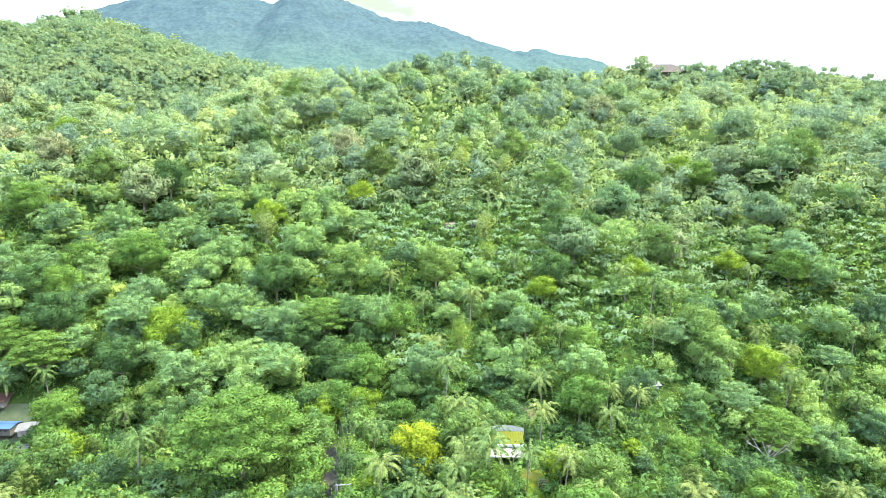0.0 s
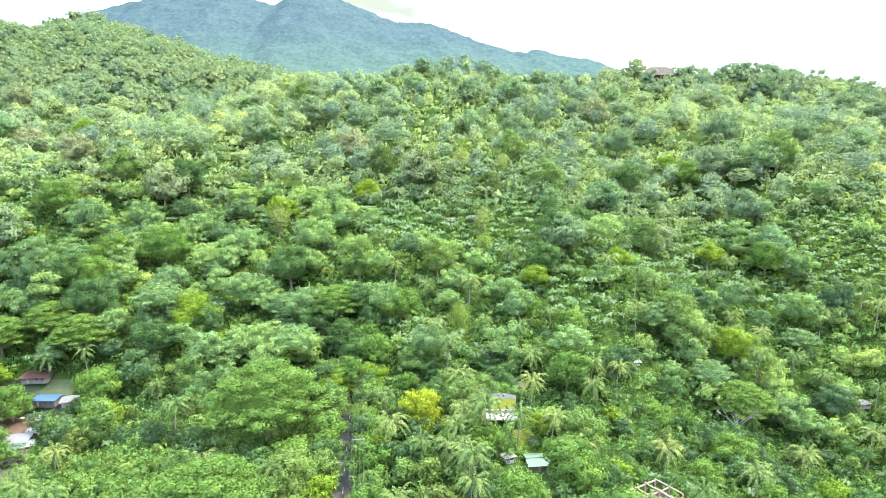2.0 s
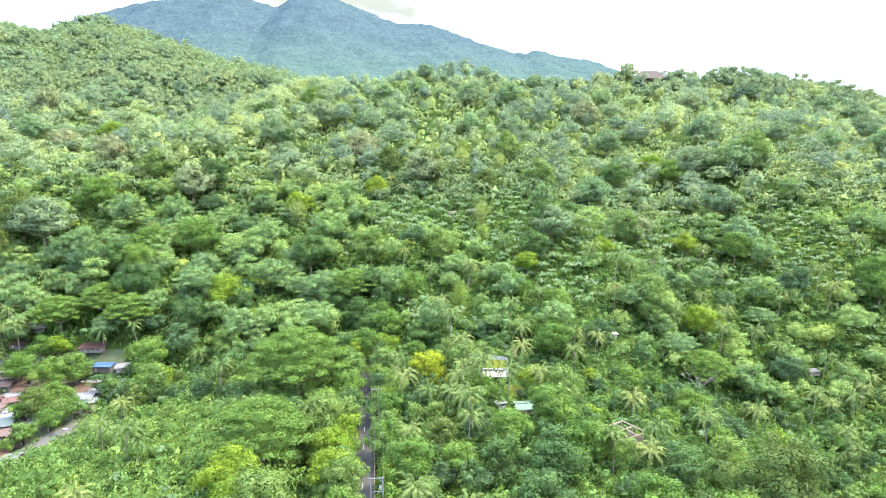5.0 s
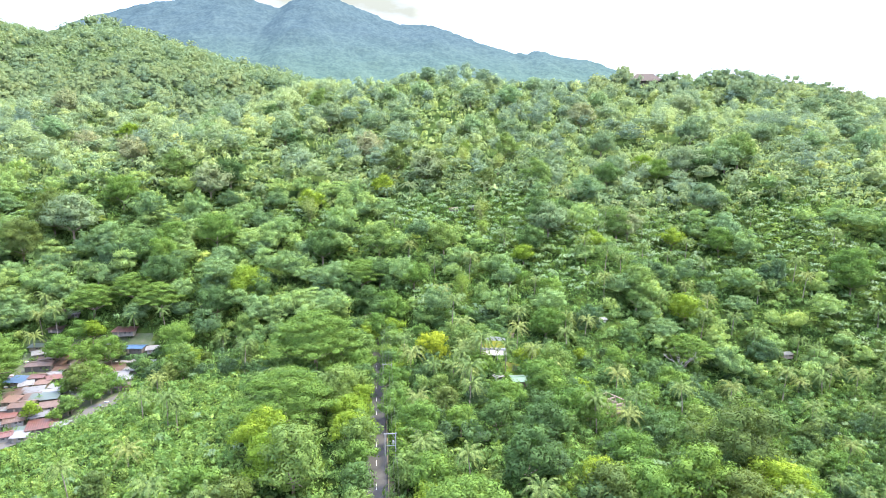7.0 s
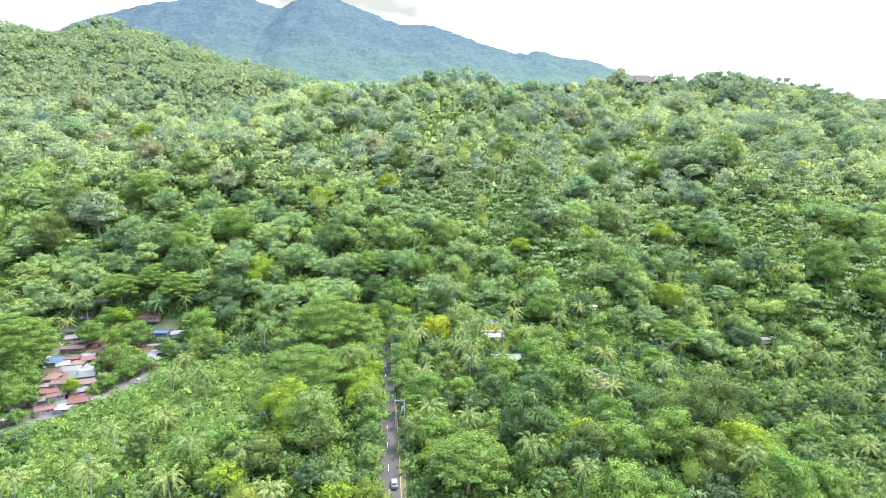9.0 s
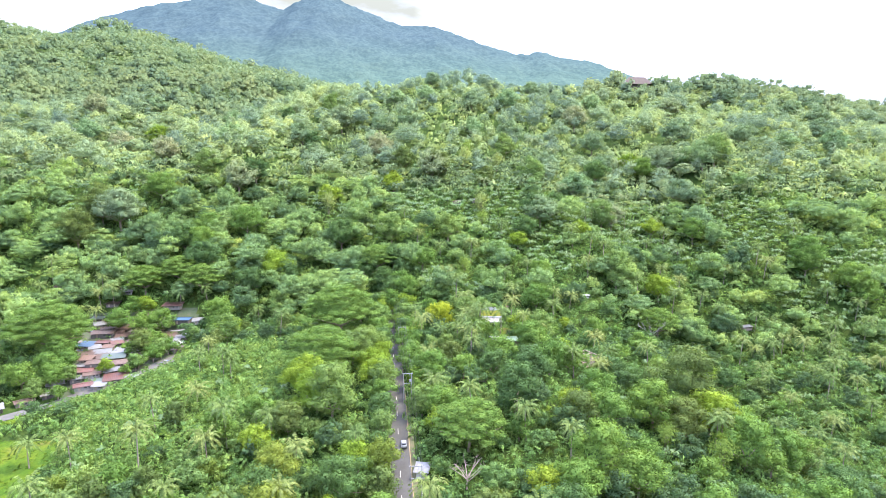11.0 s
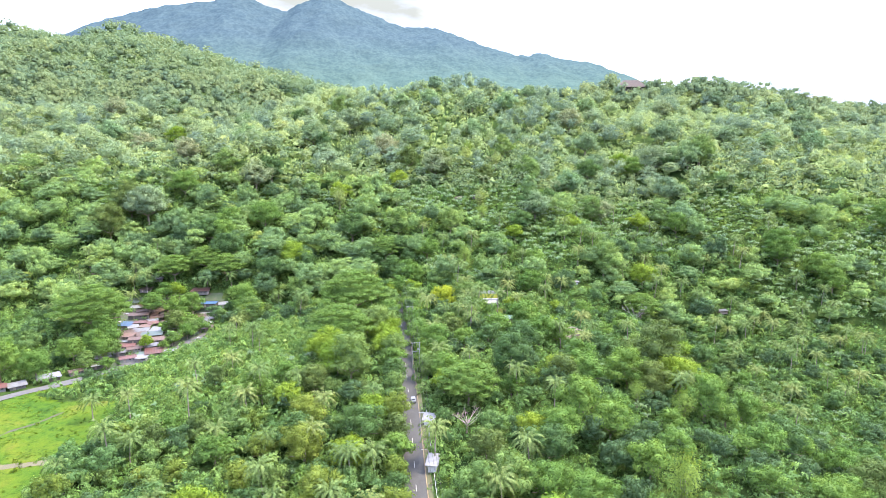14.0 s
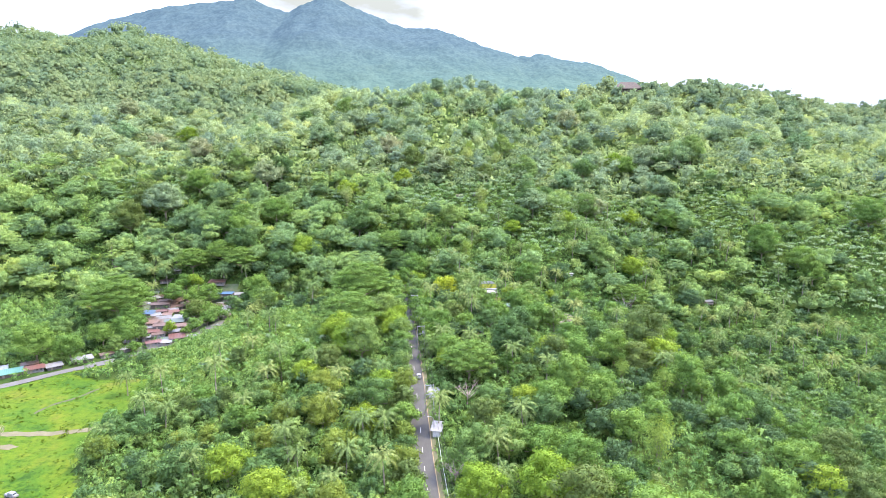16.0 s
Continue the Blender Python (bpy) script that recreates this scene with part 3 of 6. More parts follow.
def in_village(x, y):
    return (x > -168 - 0.42 * (y - 115)) & (x < -136 - 0.1 * (y - 150)) & (y > 112) & (y < 214) & (x < side_road_x(y) + 4)


def open_ground(x, y, pad=0.0):
    side = x - road_x(y)
    bare = (side > -3.6 - 0.45 * pad) & (side < np.where(y < 60, 4.9, 3.8) + 0.5 * pad) & (y < 204)
    bare |= (np.abs(x - side_road_x(y)) < 4.4 + pad) & (y > 20) & (y < 160)
    for hx, hy, hr in ((17.5, 168, 6.5), (17, 160.5, 4.5), (27, 139, 4.5), (25, 131, 4.5), (18, 137, 4), (54.5, 129.5, 7.5), (9.9, 98.2, 3), (24, 154, 4), (8.4, 109.9, 4), (-9.3, 21.2, 2.6), (-11.2, 44.6, 2.6), (74, 214, 3), (169, 221, 3), (3, 316, 4), (17, 315, 4),
                       (-214, 89, 7), (-205, 94, 5), (-198, 98, 5), (-212, 101, 4), (-223, 94, 5), (-190, 108, 5), (-183, 118, 5)):
        bare |= (x - hx) ** 2 + (y - hy) ** 2 < (hr + 0.5 * pad) ** 2
    return bare | in_field(x, y, 1.3 * pad)


def in_scrub(x, y):
    """Low thicket without tall trees: beside the village and below the two plots across the road."""
    thicket = ((x + 108) / 40) ** 2 + ((y - 112) / 62) ** 2 < 1 + 0.3 * soft_noise(x, y, 25, 33)
    return thicket | (((x - 49) / 11) ** 2 + ((y - 113) / 19) ** 2 < 1) | (((x - 22) / 8) ** 2 + ((y - 128) / 10) ** 2 < 1)


def scatter(x0, x1, y0, y1, step, r, wide=0.0, share=1.0):
    """Points about step metres apart in a stretch that widens with y by the share wide."""
    out = []
    for y in np.arange(y0, y1, step):
        lo, hi = x0 - wide * max(0.0, y - y0), x1 + wide * max(0.0, y - y0)
        xs = np.arange(lo, hi, step)
        out.append(np.stack([xs + r.uniform(-0.45, 0.45, len(xs)) * step, y + r.uniform(-0.45, 0.45, len(xs)) * step], 1))
    P = np.concatenate(out)
    return P[r.random(len(P)) < share]


def clear_of(P, pad):
    return P[~open_ground(P[:, 0], P[:, 1], pad) & ~in_village(P[:, 0], P[:, 1])]


def part(name, mesh, parent, label=""):
    ob = new(name, mesh)
    ob.parent = parent
    return tagged(ob, label) if label else ob


def ground_z(x, y):
    return float(ground(np.array([x]), np.array([y]))[0])


# ---- single trees ----
def leaf_own(name, a, b, through_leaf=0.35):
    return leaf_material(name, [(0.0, a), (1.0, b)], through_leaf, own=True)


LEAF = {
    "dark": (leaf_own("leaves_dark", (0.045, 0.094, 0.034), (0.061, 0.120, 0.038)), "dark green"),
    "mid": (leaf_own("leaves_mid", (0.069, 0.142, 0.032), (0.096, 0.174, 0.036)), "fresh green"),
    "lime": (leaf_own("leaves_lime", (0.105, 0.188, 0.022), (0.147, 0.218, 0.024), 0.4), "yellow-green"),
    "pale": (leaf_own("leaves_pale", (0.085, 0.156, 0.047), (0.111, 0.178, 0.049)), "pale hazy grey-green"),
    "olive": (leaf_own("leaves_olive", (0.062, 0.104, 0.032), (0.084, 0.124, 0.034)), "dull olive green"),
    "mango": (leaf_own("leaves_mango", (0.084, 0.134, 0.025), (0.122, 0.168, 0.030), 0.4), "yellowish olive"),
    "rain": (leaf_own("leaves_rain_tree", (0.074, 0.146, 0.032), (0.093, 0.166, 0.036)), "bright green"),
    "yellow": (leaf_own("leaves_gold", (0.176, 0.238, 0.018), (0.200, 0.258, 0.020), 0.4), "golden yellow-green"),
    "bamboo": (leaf_own("leaves_plume", (0.108, 0.186, 0.039), (0.139, 0.212, 0.043)), "yellow-green"),
}
# upland trees: own greens, paled and blued by haze painted into them
LEAF["upland_dark"] = (leaf_material("leaves_upland_dark", [(0.0, (0.098, 0.166, 0.095)), (1.0, (0.126, 0.200, 0.104))], own=True, grain=1.1, gaps=1.05, vary=0.5, glow=(1.2, 1.14, 0.75)), "hazy deep green")
LEAF["upland_grey"] = (leaf_material("leaves_upland_grey", [(0.0, (0.118, 0.186, 0.106)), (0.6, (0.150, 0.212, 0.113)), (1.0, (0.180, 0.202, 0.113))], own=True, grain=1.1, gaps=1.05, vary=0.5, glow=(1.2, 1.14, 0.75)), "hazy grey-green")
LEAF["upland_mid"] = (leaf_material("leaves_upland_mid", [(0.0, (0.106, 0.192, 0.095)), (1.0, (0.146, 0.234, 0.104))], own=True, grain=1.1, gaps=1.05, vary=0.5, glow=(1.2, 1.14, 0.75)), "hazy soft green")
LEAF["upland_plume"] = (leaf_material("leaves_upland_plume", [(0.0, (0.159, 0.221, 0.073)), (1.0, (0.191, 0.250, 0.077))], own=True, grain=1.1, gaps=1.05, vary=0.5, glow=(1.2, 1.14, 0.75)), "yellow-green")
CROWNS = {}


def make_tree(kind, size, style, seed):
    """One tree of crown radius size: a trunk with limbs and a crown of leaf sprays round its lobes."""
    spray = (1.15 if kind.startswith("upland") else 0.80) / size
    leaves = int(min(5600, (10 if kind.startswith("upland") else 20) * size ** 2 + 160))
    if style == "umbrella":
        v, f, q = umbrella_crown(seed, leaves, spray, lobes=int(22 + size * 2.4))
        lift, height = size * 0.40 + 3.0, size * 0.40 + 4.0
    elif style == "plume":
        v, f, q = plume_crown(seed, 26, leaves + 500, spray * 0.62)
        lift, height = 0.0, 4.0
    else:
        v, f, q = crown(seed, int(9 + size * 1.7), leaves, spray, flat=0.9 if style == "dome" else 1.25, lobe=0.40 if size < 6 else 0.35 if size < 9 else 0.29)
        lift, height = size * 0.72 + 1.2, size * 0.72 + 2.0
    tree = new("tree")
    k = np.array([size, size, size * 1.25]) if style == "plume" else size
    mat, colour = LEAF[kind]
    if style == "plume":
        tree.name = "bamboo_clump"
        part("culms", quick_mesh("culms", *join([tube([(0.3 * math.cos(a), 0.3 * math.sin(a), -0.5), (0.09 * size * math.cos(a), 0.09 * size * math.sin(a), size * 0.8)], [0.09, 0.06], 5) for a in np.linspace(0, 5.6, 9)]), M_BARK), tree)
    else:
        part("trunk", quick_mesh("trunk", *tree_trunk(seed, height, 0.12 + size * 0.032, size), M_BARK, smooth=True), tree)
    part("crown", quick_mesh("crown", v * k + [0, 0, lift], f, mat, smooth=True, normals=q), tree)
    what = {"umbrella": "broad flat-topped rain tree with layered", "plume": "tall arching bamboo clump with feathery", "dome": "round-crowned broadleaf tree with dense", "tall": "tall broadleaf tree with loose"}[style]
    return tagged(tree, f"{what} {colour} foliage", "bamboo" if style == "plume" else "tree", "trees of the valley")


def set_tree(kind, style, x, y, size):
    """A tree at a place: the first of its kind and size class is built, the others are copies of it."""
    cls = next(c for c in (3.5, 5.0, 7.0, 9.5, 13.0, 17.0, 24.0) if size <= c * 1.2 or c == 24.0)
    key = (kind, style, cls, (int(x * 7 + y * 3) % 2) if cls < 13 else 0)
    turn = (x * 37 + y * 91) % 360
    m = pose(x, y, ground_z(x, y) - 0.15, 0, 0, turn) @ Matrix.Scale(size / cls, 4)
    if key not in CROWNS:
        CROWNS[key] = make_tree(kind, cls, style, 1000 + len(CROWNS))
        CROWNS[key].matrix_basis = m
        return CROWNS[key]
    ob = copy_thing(CROWNS[key], pose(0, 0, 0))
    ob.matrix_basis = m
    return ob


# known trees: x, y, radius of the crown
TREES_DARK = [(-71, 265, 13), (-121, 426, 11), (55, 283, 12), (185, 386, 13), (-161, 506, 10), (-116, 220, 11), (-33.5, 30.7, 9), (14.1, 99, 7), (-51, 227, 9), (-151, 238, 13),
              (-148, 346, 13), (45, 259, 10), (-54.9, 27.9, 8), (115, 376, 12), (-98, 233, 9), (80.5, 82.5, 9), (-170, 262, 12), (70, 300, 9)]
TREES_MID = [(-137, 284, 13), (-161, 281, 11), (93, 347, 11), (-127, 201, 10), (-25.6, 207.9, 8), (-9.9, 97.1, 9), (43, 189, 10), (32.1, 127.8, 9), (-211, 105, 13), (-158, 258, 12),
             (164, 295, 11), (31, 231, 8), (50, 220, 7), (236, 234, 12), (218, 253, 13), (240, 225, 10), (216, 248, 11), (-18, 230, 8), (-209, 321, 13), (156, 389, 12),
             (310, 280, 15), (-32.8, 196.4, 8), (37, 106.8, 8), (33.6, 28.4, 9), (51.1, 32.4, 9), (18.1, 115.6, 6), (32.8, 123.8, 7), (45.5, 110.5, 7), (9.9, 142.7, 6), (-196, 108, 9), (-180, 194, 8), (-156, 193, 9), (-165, 191, 8), (-152, 163, 6), (-177, 208, 7), (-126.4, 194.6, 7)]
TREES_LIME = [(-106, 235, 12), (-88, 320, 10), (-56.7, 92.1, 10), (-31.9, 98.2, 7), (121, 231, 10), (-75, -12, 8), (-33.8, 110, 7), (-280, 483, 12), (150, 410, 10), (-44, 345, 9),
              (-49.9, 78.2, 10), (137, 300, 8), (40, 250, 7), (-58, -28, 8), (81, 268, 7), (-93, 222, 6), (4, -26, 9), (-172, 209, 6), (-160, 141, 4)]
TREES_PALE = [(-96, 205, 8), (-115, 173.6, 8), (-39, 264, 10), (96, 234, 11), (214, 388, 14), (60, 341, 12), (39.5, 146.7, 8), (-43.8, 74, 11), (3, -6, 9), (-38.9, 122.8, 9), (-122, 532, 13),
              (101, 293, 11), (-3, 264, 9), (-186, 349, 11), (95, 228, 10), (15, 3, 8), (-58, 5, 7), (44, 399, 11), (-142, 158, 5), (-134, 180, 4), (-171, 133, 4), (-180, 121, 5), (-148, 145, 4)]
TREES_OLIVE = [(-11, 357, 13), (84.7, 86.9, 15), (-238, 293, 15), (-56.8, 63.4, 7), (132, 95, 9), (8.6, 19.7, 7), (-38, 374, 11), (-241, 267, 14), (26, 340, 9), (-153, 162, 7), (-100.4, 77.3, 5)]
TREES_YARD = [(-176, 130, 6.5), (-184, 137, 7), (-190, 128, 7.5), (-186, 150, 7), (-178, 143, 5.5), (-170, 121, 3.6), (-158, 160.6, 4.2), (-147.5, 146.3, 3.8), (-143.6, 153.3, 4.8), (-151.3, 176.6, 4.2), (-140.5, 163, 5.2), (-150.3, 141, 3.0), (-158.5, 181.5, 4.4)]
TREES_ROAD_END = [(-26.9, 191.1, 5.5), (-42.8, 197, 6.5), (-32.5, 210.6, 8.5), (-39.7, 219.5, 8), (-29, 226, 7), (-36, 236, 9)]
TREES_RAIN = [(-55.7, 164.5, 20), (-145, 222, 13), (-45, 234, 13), (-54.4, 112, 17), (3.3, 53.9, 13), (-199, 163, 22), (112, 202, 13), (-178, 222, 13), (-160, 229, 13)]
UPLAND_DARK = [(-131, 432, 13), (-115, 405, 10), (-283, 494, 11), (57, 275, 13), (205, 459, 15), (261, 448, 12), (128, 451, 14), (53, 449, 14), (21, 517, 12), (374, 584, 14), (399, 571, 15), (356, 491, 15),
               (171, 336, 13), (124, 401, 12), (-39, 461, 12), (-66, 462, 11), (432, 640, 13), (455, 690, 13), (330, 640, 12), (300, 690, 11), (90, 600, 11), (-20, 590, 11), (-210, 560, 12), (-330, 600, 13)]
UPLAND_GREY = [(-104, 480, 17), (-223, 287, 18), (-15, 354, 15), (-227, 373, 13), (-157, 333, 15), (75, 374, 13), (174, 389, 16), (244, 588, 14), (126, 525, 16), (109, 299, 11), (-290, 430, 14), (-380, 560, 15), (-60, 400, 13)]
UPLAND_MID = [(91, 341, 13), (204, 387, 15), (57, 533, 14), (172, 305, 12), (292, 433, 12), (-23, 527, 12), (-55, 541, 11), (-250, 620, 14), (-190, 420, 13), (-340, 470, 14), (20, 450, 12), (330, 420, 14), (160, 600, 13)]
UPLAND_PLUME = [(-87, 310, 14), (19, 296, 13), (10, 387, 14), (36, 376, 12), (-8, 400, 12), (360, 400, 13)]
BAMBOOS = [(6, 221, 12), (19, 277, 11), (13, 406, 12), (64.1, -0.8, 15), (82.2, 50.3, 11), (67.6, 58.4, 9), (87.4, 116.4, 9), (-58.8, 47.8, 8), (-27.4, 168.9, 8)]
for kind, style, rows in (("dark", "dome", TREES_DARK), ("mid", "dome", TREES_MID), ("lime", "dome", TREES_LIME), ("pale", "tall", TREES_PALE), ("olive", "tall", TREES_OLIVE),
                          ("rain", "umbrella", TREES_RAIN), ("bamboo", "plume", BAMBOOS), ("yellow", "dome", [(-7, 160, 9.0)]), ("dark", "dome", TREES_ROAD_END), ("mid", "dome", TREES_YARD),
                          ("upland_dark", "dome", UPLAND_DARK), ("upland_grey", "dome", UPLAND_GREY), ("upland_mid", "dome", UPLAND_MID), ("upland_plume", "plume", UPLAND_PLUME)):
    for x, y, size in rows:
        set_tree(kind, style, x, y, size)
KNOWN = np.array([r for rows in (TREES_DARK, TREES_MID, TREES_LIME, TREES_PALE, TREES_OLIVE, TREES_RAIN, BAMBOOS, TREES_ROAD_END, UPLAND_DARK, UPLAND_GREY, UPLAND_MID, UPLAND_PLUME, [(2, 36.2, 7), (3, 30.7, 9), (-3, -10, 6), (-3, -18, 7)]) for r in rows], float)


def free_of_known(P, share=0.8):
    d = np.hypot(P[:, None, 0] - KNOWN[None, :, 0], P[:, None, 1] - KNOWN[None, :, 1])
    return P[(d > KNOWN[None, :, 2] * share).all(1)]


# other trees of the valley floor, one by one
P = free_of_known(clear_of(scatter(-140, 150, -45, 196, 17.5, rng), 4.0))
P = P[~in_scrub(P[:, 0], P[:, 1])]
kinds = ["dark", "mid", "mid", "lime", "pale", "mid", "olive", "mid"]
styles = {"dark": "dome", "mid": "dome", "lime": "dome", "pale": "tall", "olive": "tall", "mango": "dome"}
near_road = ["mango", "olive", "mango", "dark", "mid", "mango", "lime"]
for x, y in P:
    k = kinds[int(rng.integers(len(kinds)))]
    big = x > 20 and y < 110
    if x < -18 and y < 85:
        k = near_road[int(abs(x * 3 + y)) % 7]
    k = "mid" if big and k in ("pale", "lime") and (x + y) % 3 > 1 else k
    set_tree(k, styles[k], round(float(x), 1), round(float(y), 1), float(rng.choice([3.4, 4.2, 5.0, 6.0, 7.2])) * (1.5 if big else 1.25 if k == "mango" else 1.0))

# trees that lean over the road
for i in range(26):
    y = -36 + 10 * i + float(rng.uniform(-2, 2))
    k = ("pale", "mid", "lime", "pale", "dark", "mid", "pale")[i % 7] if y > 60 else ("mango", "mid", "olive", "mango", "dark")[i % 5]
    set_tree(k, styles[k], float(road_x(y)) - (5.7 if y < 60 else 4.7) - float(rng.uniform(0, 1.0)), y, (4.8, 5.9, 5.4, 6.4, 4.7)[i % 5])
    if y > 66:
        k = ("mid", "pale", "mid", "lime", "dark")[i % 5]
        set_tree(k, styles[k], float(road_x(y)) + (7.6 if y < 110 else 5.6) + float(rng.uniform(0, 1.0)), y + 4, (4.2, 5.2, 4.6, 5.6)[i % 4] * (1.0 if y < 110 else 1.15))

# ---- coconut palms ----
P = None
PALM_TYPES = []
for i in range(5):
    r = np.random.default_rng(60 + i)
    h, bend = (11.5, 13.0, 9.0, 14.5, 7.0)[i], (0.9, -1.2, 0.6, 1.6, 0.3)[i]
    palm = new("coconut_palm")
    part("trunk", quick_mesh("trunk", *tube([(bend * t ** 1.6, 0.3 * bend * t, h * t) for t in np.linspace(-0.04, 1, 6).clip(0)], np.linspace(0.24, 0.13, 6), 7), M_PALM_BARK, smooth=True), palm)
    v, f = palm_head(60 + i, 26, 10)
    part("fronds", quick_mesh("fronds", v + [bend, 0.3 * bend, h], f, M_PALM), palm)
    nuts = join([(BALL_V * 0.17 + [bend + 0.32 * math.cos(a), 0.3 * bend + 0.32 * math.sin(a), h - 0.3 - 0.12 * (j % 2)], BALL_F) for j, a in enumerate(np.linspace(0, 5.5, 7))])
    part("coconuts", quick_mesh("coconuts", *nuts, M_BAMBOO, smooth=True), palm, "cluster of yellow-green coconuts")
    tagged(palm, ("tall slender coconut palm with a drooping crown of fronds", "leaning coconut palm with a full green crown", "half-grown coconut palm with arching fronds",
                  "very tall coconut palm with a bare curved trunk", "young short coconut palm with upright fronds")[i], "palm", "coconut palms")
    PALM_TYPES.append(palm)
PALMS_NEAR = [(-20.1, 172.6), (-16, 145.4), (-6.7, 141), (1, 192), (8.5, 169), (4.5, 153.1), (10.8, 145.3), (5.2, 131.9), (5.8, 113.6), (32, 196), (28.4, 175.4), (21, 147.2), (51, 182), (30.6, 147.7), (35.3, 132.3), (-48.8, 22.8), (-34.7, 11), (-27.6, 14.7), (-38, -9), (-40, -22), (-25, -16), (-59, 1), (-54, -6), (-8.9, 23.4), (11, -19), (11, -6), (21.4, 13.9), (-143.3, 61.1), (-118.8, 26.3)]
PALMS_LOW = [(-110.9, 25.2), (-81.1, 26.4), (-76.8, 61.5), (-64.9, 24.1), (-31.6, 49.4), (-38.5, 14.1), (-125.1, 54.7), (-100.7, 49.8), (0.7, 136), (4.8, 73.5), (-9, 83.3), (21.6, 55.9), (33.9, 44.7), (64.6, 150), (46.9, 107.3), (60.4, 114.3), (64, 121), (87.6, 63.7), (151, 97), (135, 85), (22.2, 17.6), (84.5, 60.4), (-43.7, 122.5), (-117.7, 155), (-97.8, 119.4), (-10.9, 114.7), (61, 191), (-85.8, 166.1), (-114.3, 135.2), (4.7, 172.5), (6.6, 148.5), (2.6, 143.5), (6, 121), (57.4, 108.3), (51.9, 190.9), (12.5, 158.5)]
PALMS_FAR = [(28, 212), (173, 218), (180, 215), (190, 211), (172, 193), (186, 191), (204, 197), (199, 180), (181, 171), (153, 160), (179, 155), (191, 152), (219, 178), (191, 127), (189, 138), (188, 166), (108, 228), (-107, 202), (-154, 213), (102, 226), (-139, 213), (74, 252), (93, 252), (129, 283), (146, 273)]
P = clear_of(scatter(125, 240, 110, 235, 13.0, rng, 0.0, 0.35), 3.0)
Q = free_of_known(clear_of(scatter(-130, 120, -58, 190, 26.0, rng, 0.0, 0.3), 3.0), 0.6)
Q = Q[(Q[:, 0] < -40) | (Q[:, 0] > 80)]
S = scatter(-235, -190, 190, 250, 11.0, rng, 0.0, 0.7)
U = free_of_known(scatter(-60, 200, 225, 330, 21.0, rng, 0.3, 0.55), 0.7)
for i, (x, y) in enumerate(PALMS_NEAR + PALMS_LOW + PALMS_FAR + [tuple(p) for p in np.concatenate([P, Q, S, U])]):
    m = pose(float(x), float(y), ground_z(x, y), 0, 0, (i * 137.5) % 360) @ Matrix.Scale(0.92 + 0.25 * ((i * 7) % 11) / 11, 4)
    k = (0, 1, 2, 4, 2)[i % 5] if i >= len(PALMS_NEAR + PALMS_LOW) else (0, 1, 2, 0, 2)[i % 5]
    if i < 5:
        PALM_TYPES[i].matrix_basis = m
    else:
        copy_thing(PALM_TYPES[k], m).matrix_basis = m

# ---- woods past counting ----
CUBE = (BALL_V, BALL_F)
SMALL = [crown(100 + i, 7, 90, 0.25, heart=CUBE) for i in range(5)]
MIDDLE = [crown(120 + i, 13, 185, 0.17, lobe=0.31) for i in range(6)]
LARGE = [crown(140 + i, 24, 340, 0.13, lobe=0.25) for i in range(4)] + [umbrella_crown(150, 340, 0.14, 26)]
SMALL_FAR = [crown(200 + i, 4, 30, 0.44, lobe=0.45, spread_out=0.6, core_all=False, heart=CUBE, up=0.8) for i in range(4)]
MIDDLE_FAR = [crown(220 + i, 9, 190, 0.165, lobe=0.40, spread_out=0.60, flat=1.0, core=0.7, heart=CUBE, up=0.7) for i in range(5)]
LARGE_FAR = [crown(240 + i, 16, 420, 0.12, lobe=0.33, spread_out=0.66, flat=1.0, core=0.7, up=0.7) for i in range(4)] + [umbrella_crown(250 + i, 380, 0.14, 22) for i in range(2)]
FAR = [crown(300 + i, 7, 80, 0.22, lobe=0.40, spread_out=0.60, flat=0.85, core=0.68, heart=CUBE, even=0.85, up=1.0) for i in range(6)]
FARTHEST = [crown(320 + i, 5, 46, 0.30, lobe=0.44, spread_out=0.60, flat=0.85, core_all=False, heart=CUBE, even=0.85, up=1.1) for i in range(6)]
BUSH = [crown(400 + i, 3, 19, 0.58, flat=0.7, lobe=0.55, spread_out=0.5, low=0.0, core_all=False, heart=CUBE) for i in range(6)]


def woods(P, R, H, shapes, seed, base=0.4):
    """Crowns of radius R with their tops about H above the ground; colours run in patches."""
    r = np.random.default_rng(seed)
    x, y = P[:, 0], P[:, 1]
    # gully shade put into the tint; left slope and hillside bushes tinted lighter
    base = base + (0.16 * np.clip((y - 180) / 60, 0, 1) if shapes is BUSH else 0.0) - 0.14 * np.clip((x - 20) / 60, 0, 1) * np.clip((240 - y) / 60, 0, 1) + 0.13 * np.clip((-40 - x) / 60, 0, 1) * np.clip((y - 200) / 60, 0, 1)
    # right slope tinted lighter: its haze painted into the leaves
    base = base + 0.14 * np.clip((x - 110) / 60, 0, 1) * np.clip((y - 255) / 40, 0, 1)
    base = base - 0.22 * np.exp(-((x - 20) / 90) ** 2 - ((y - 232) / 34) ** 2)
    tint = np.clip(base + 0.22 * soft_noise(x, y, 70, 41) + r.normal(0, 0.20, len(x)), 0, 1)
    return plant(shapes, x, y, ground(x, y) + H - R * 0.62, R, R * r.uniform(0.85, 1.2, len(x)), tint)


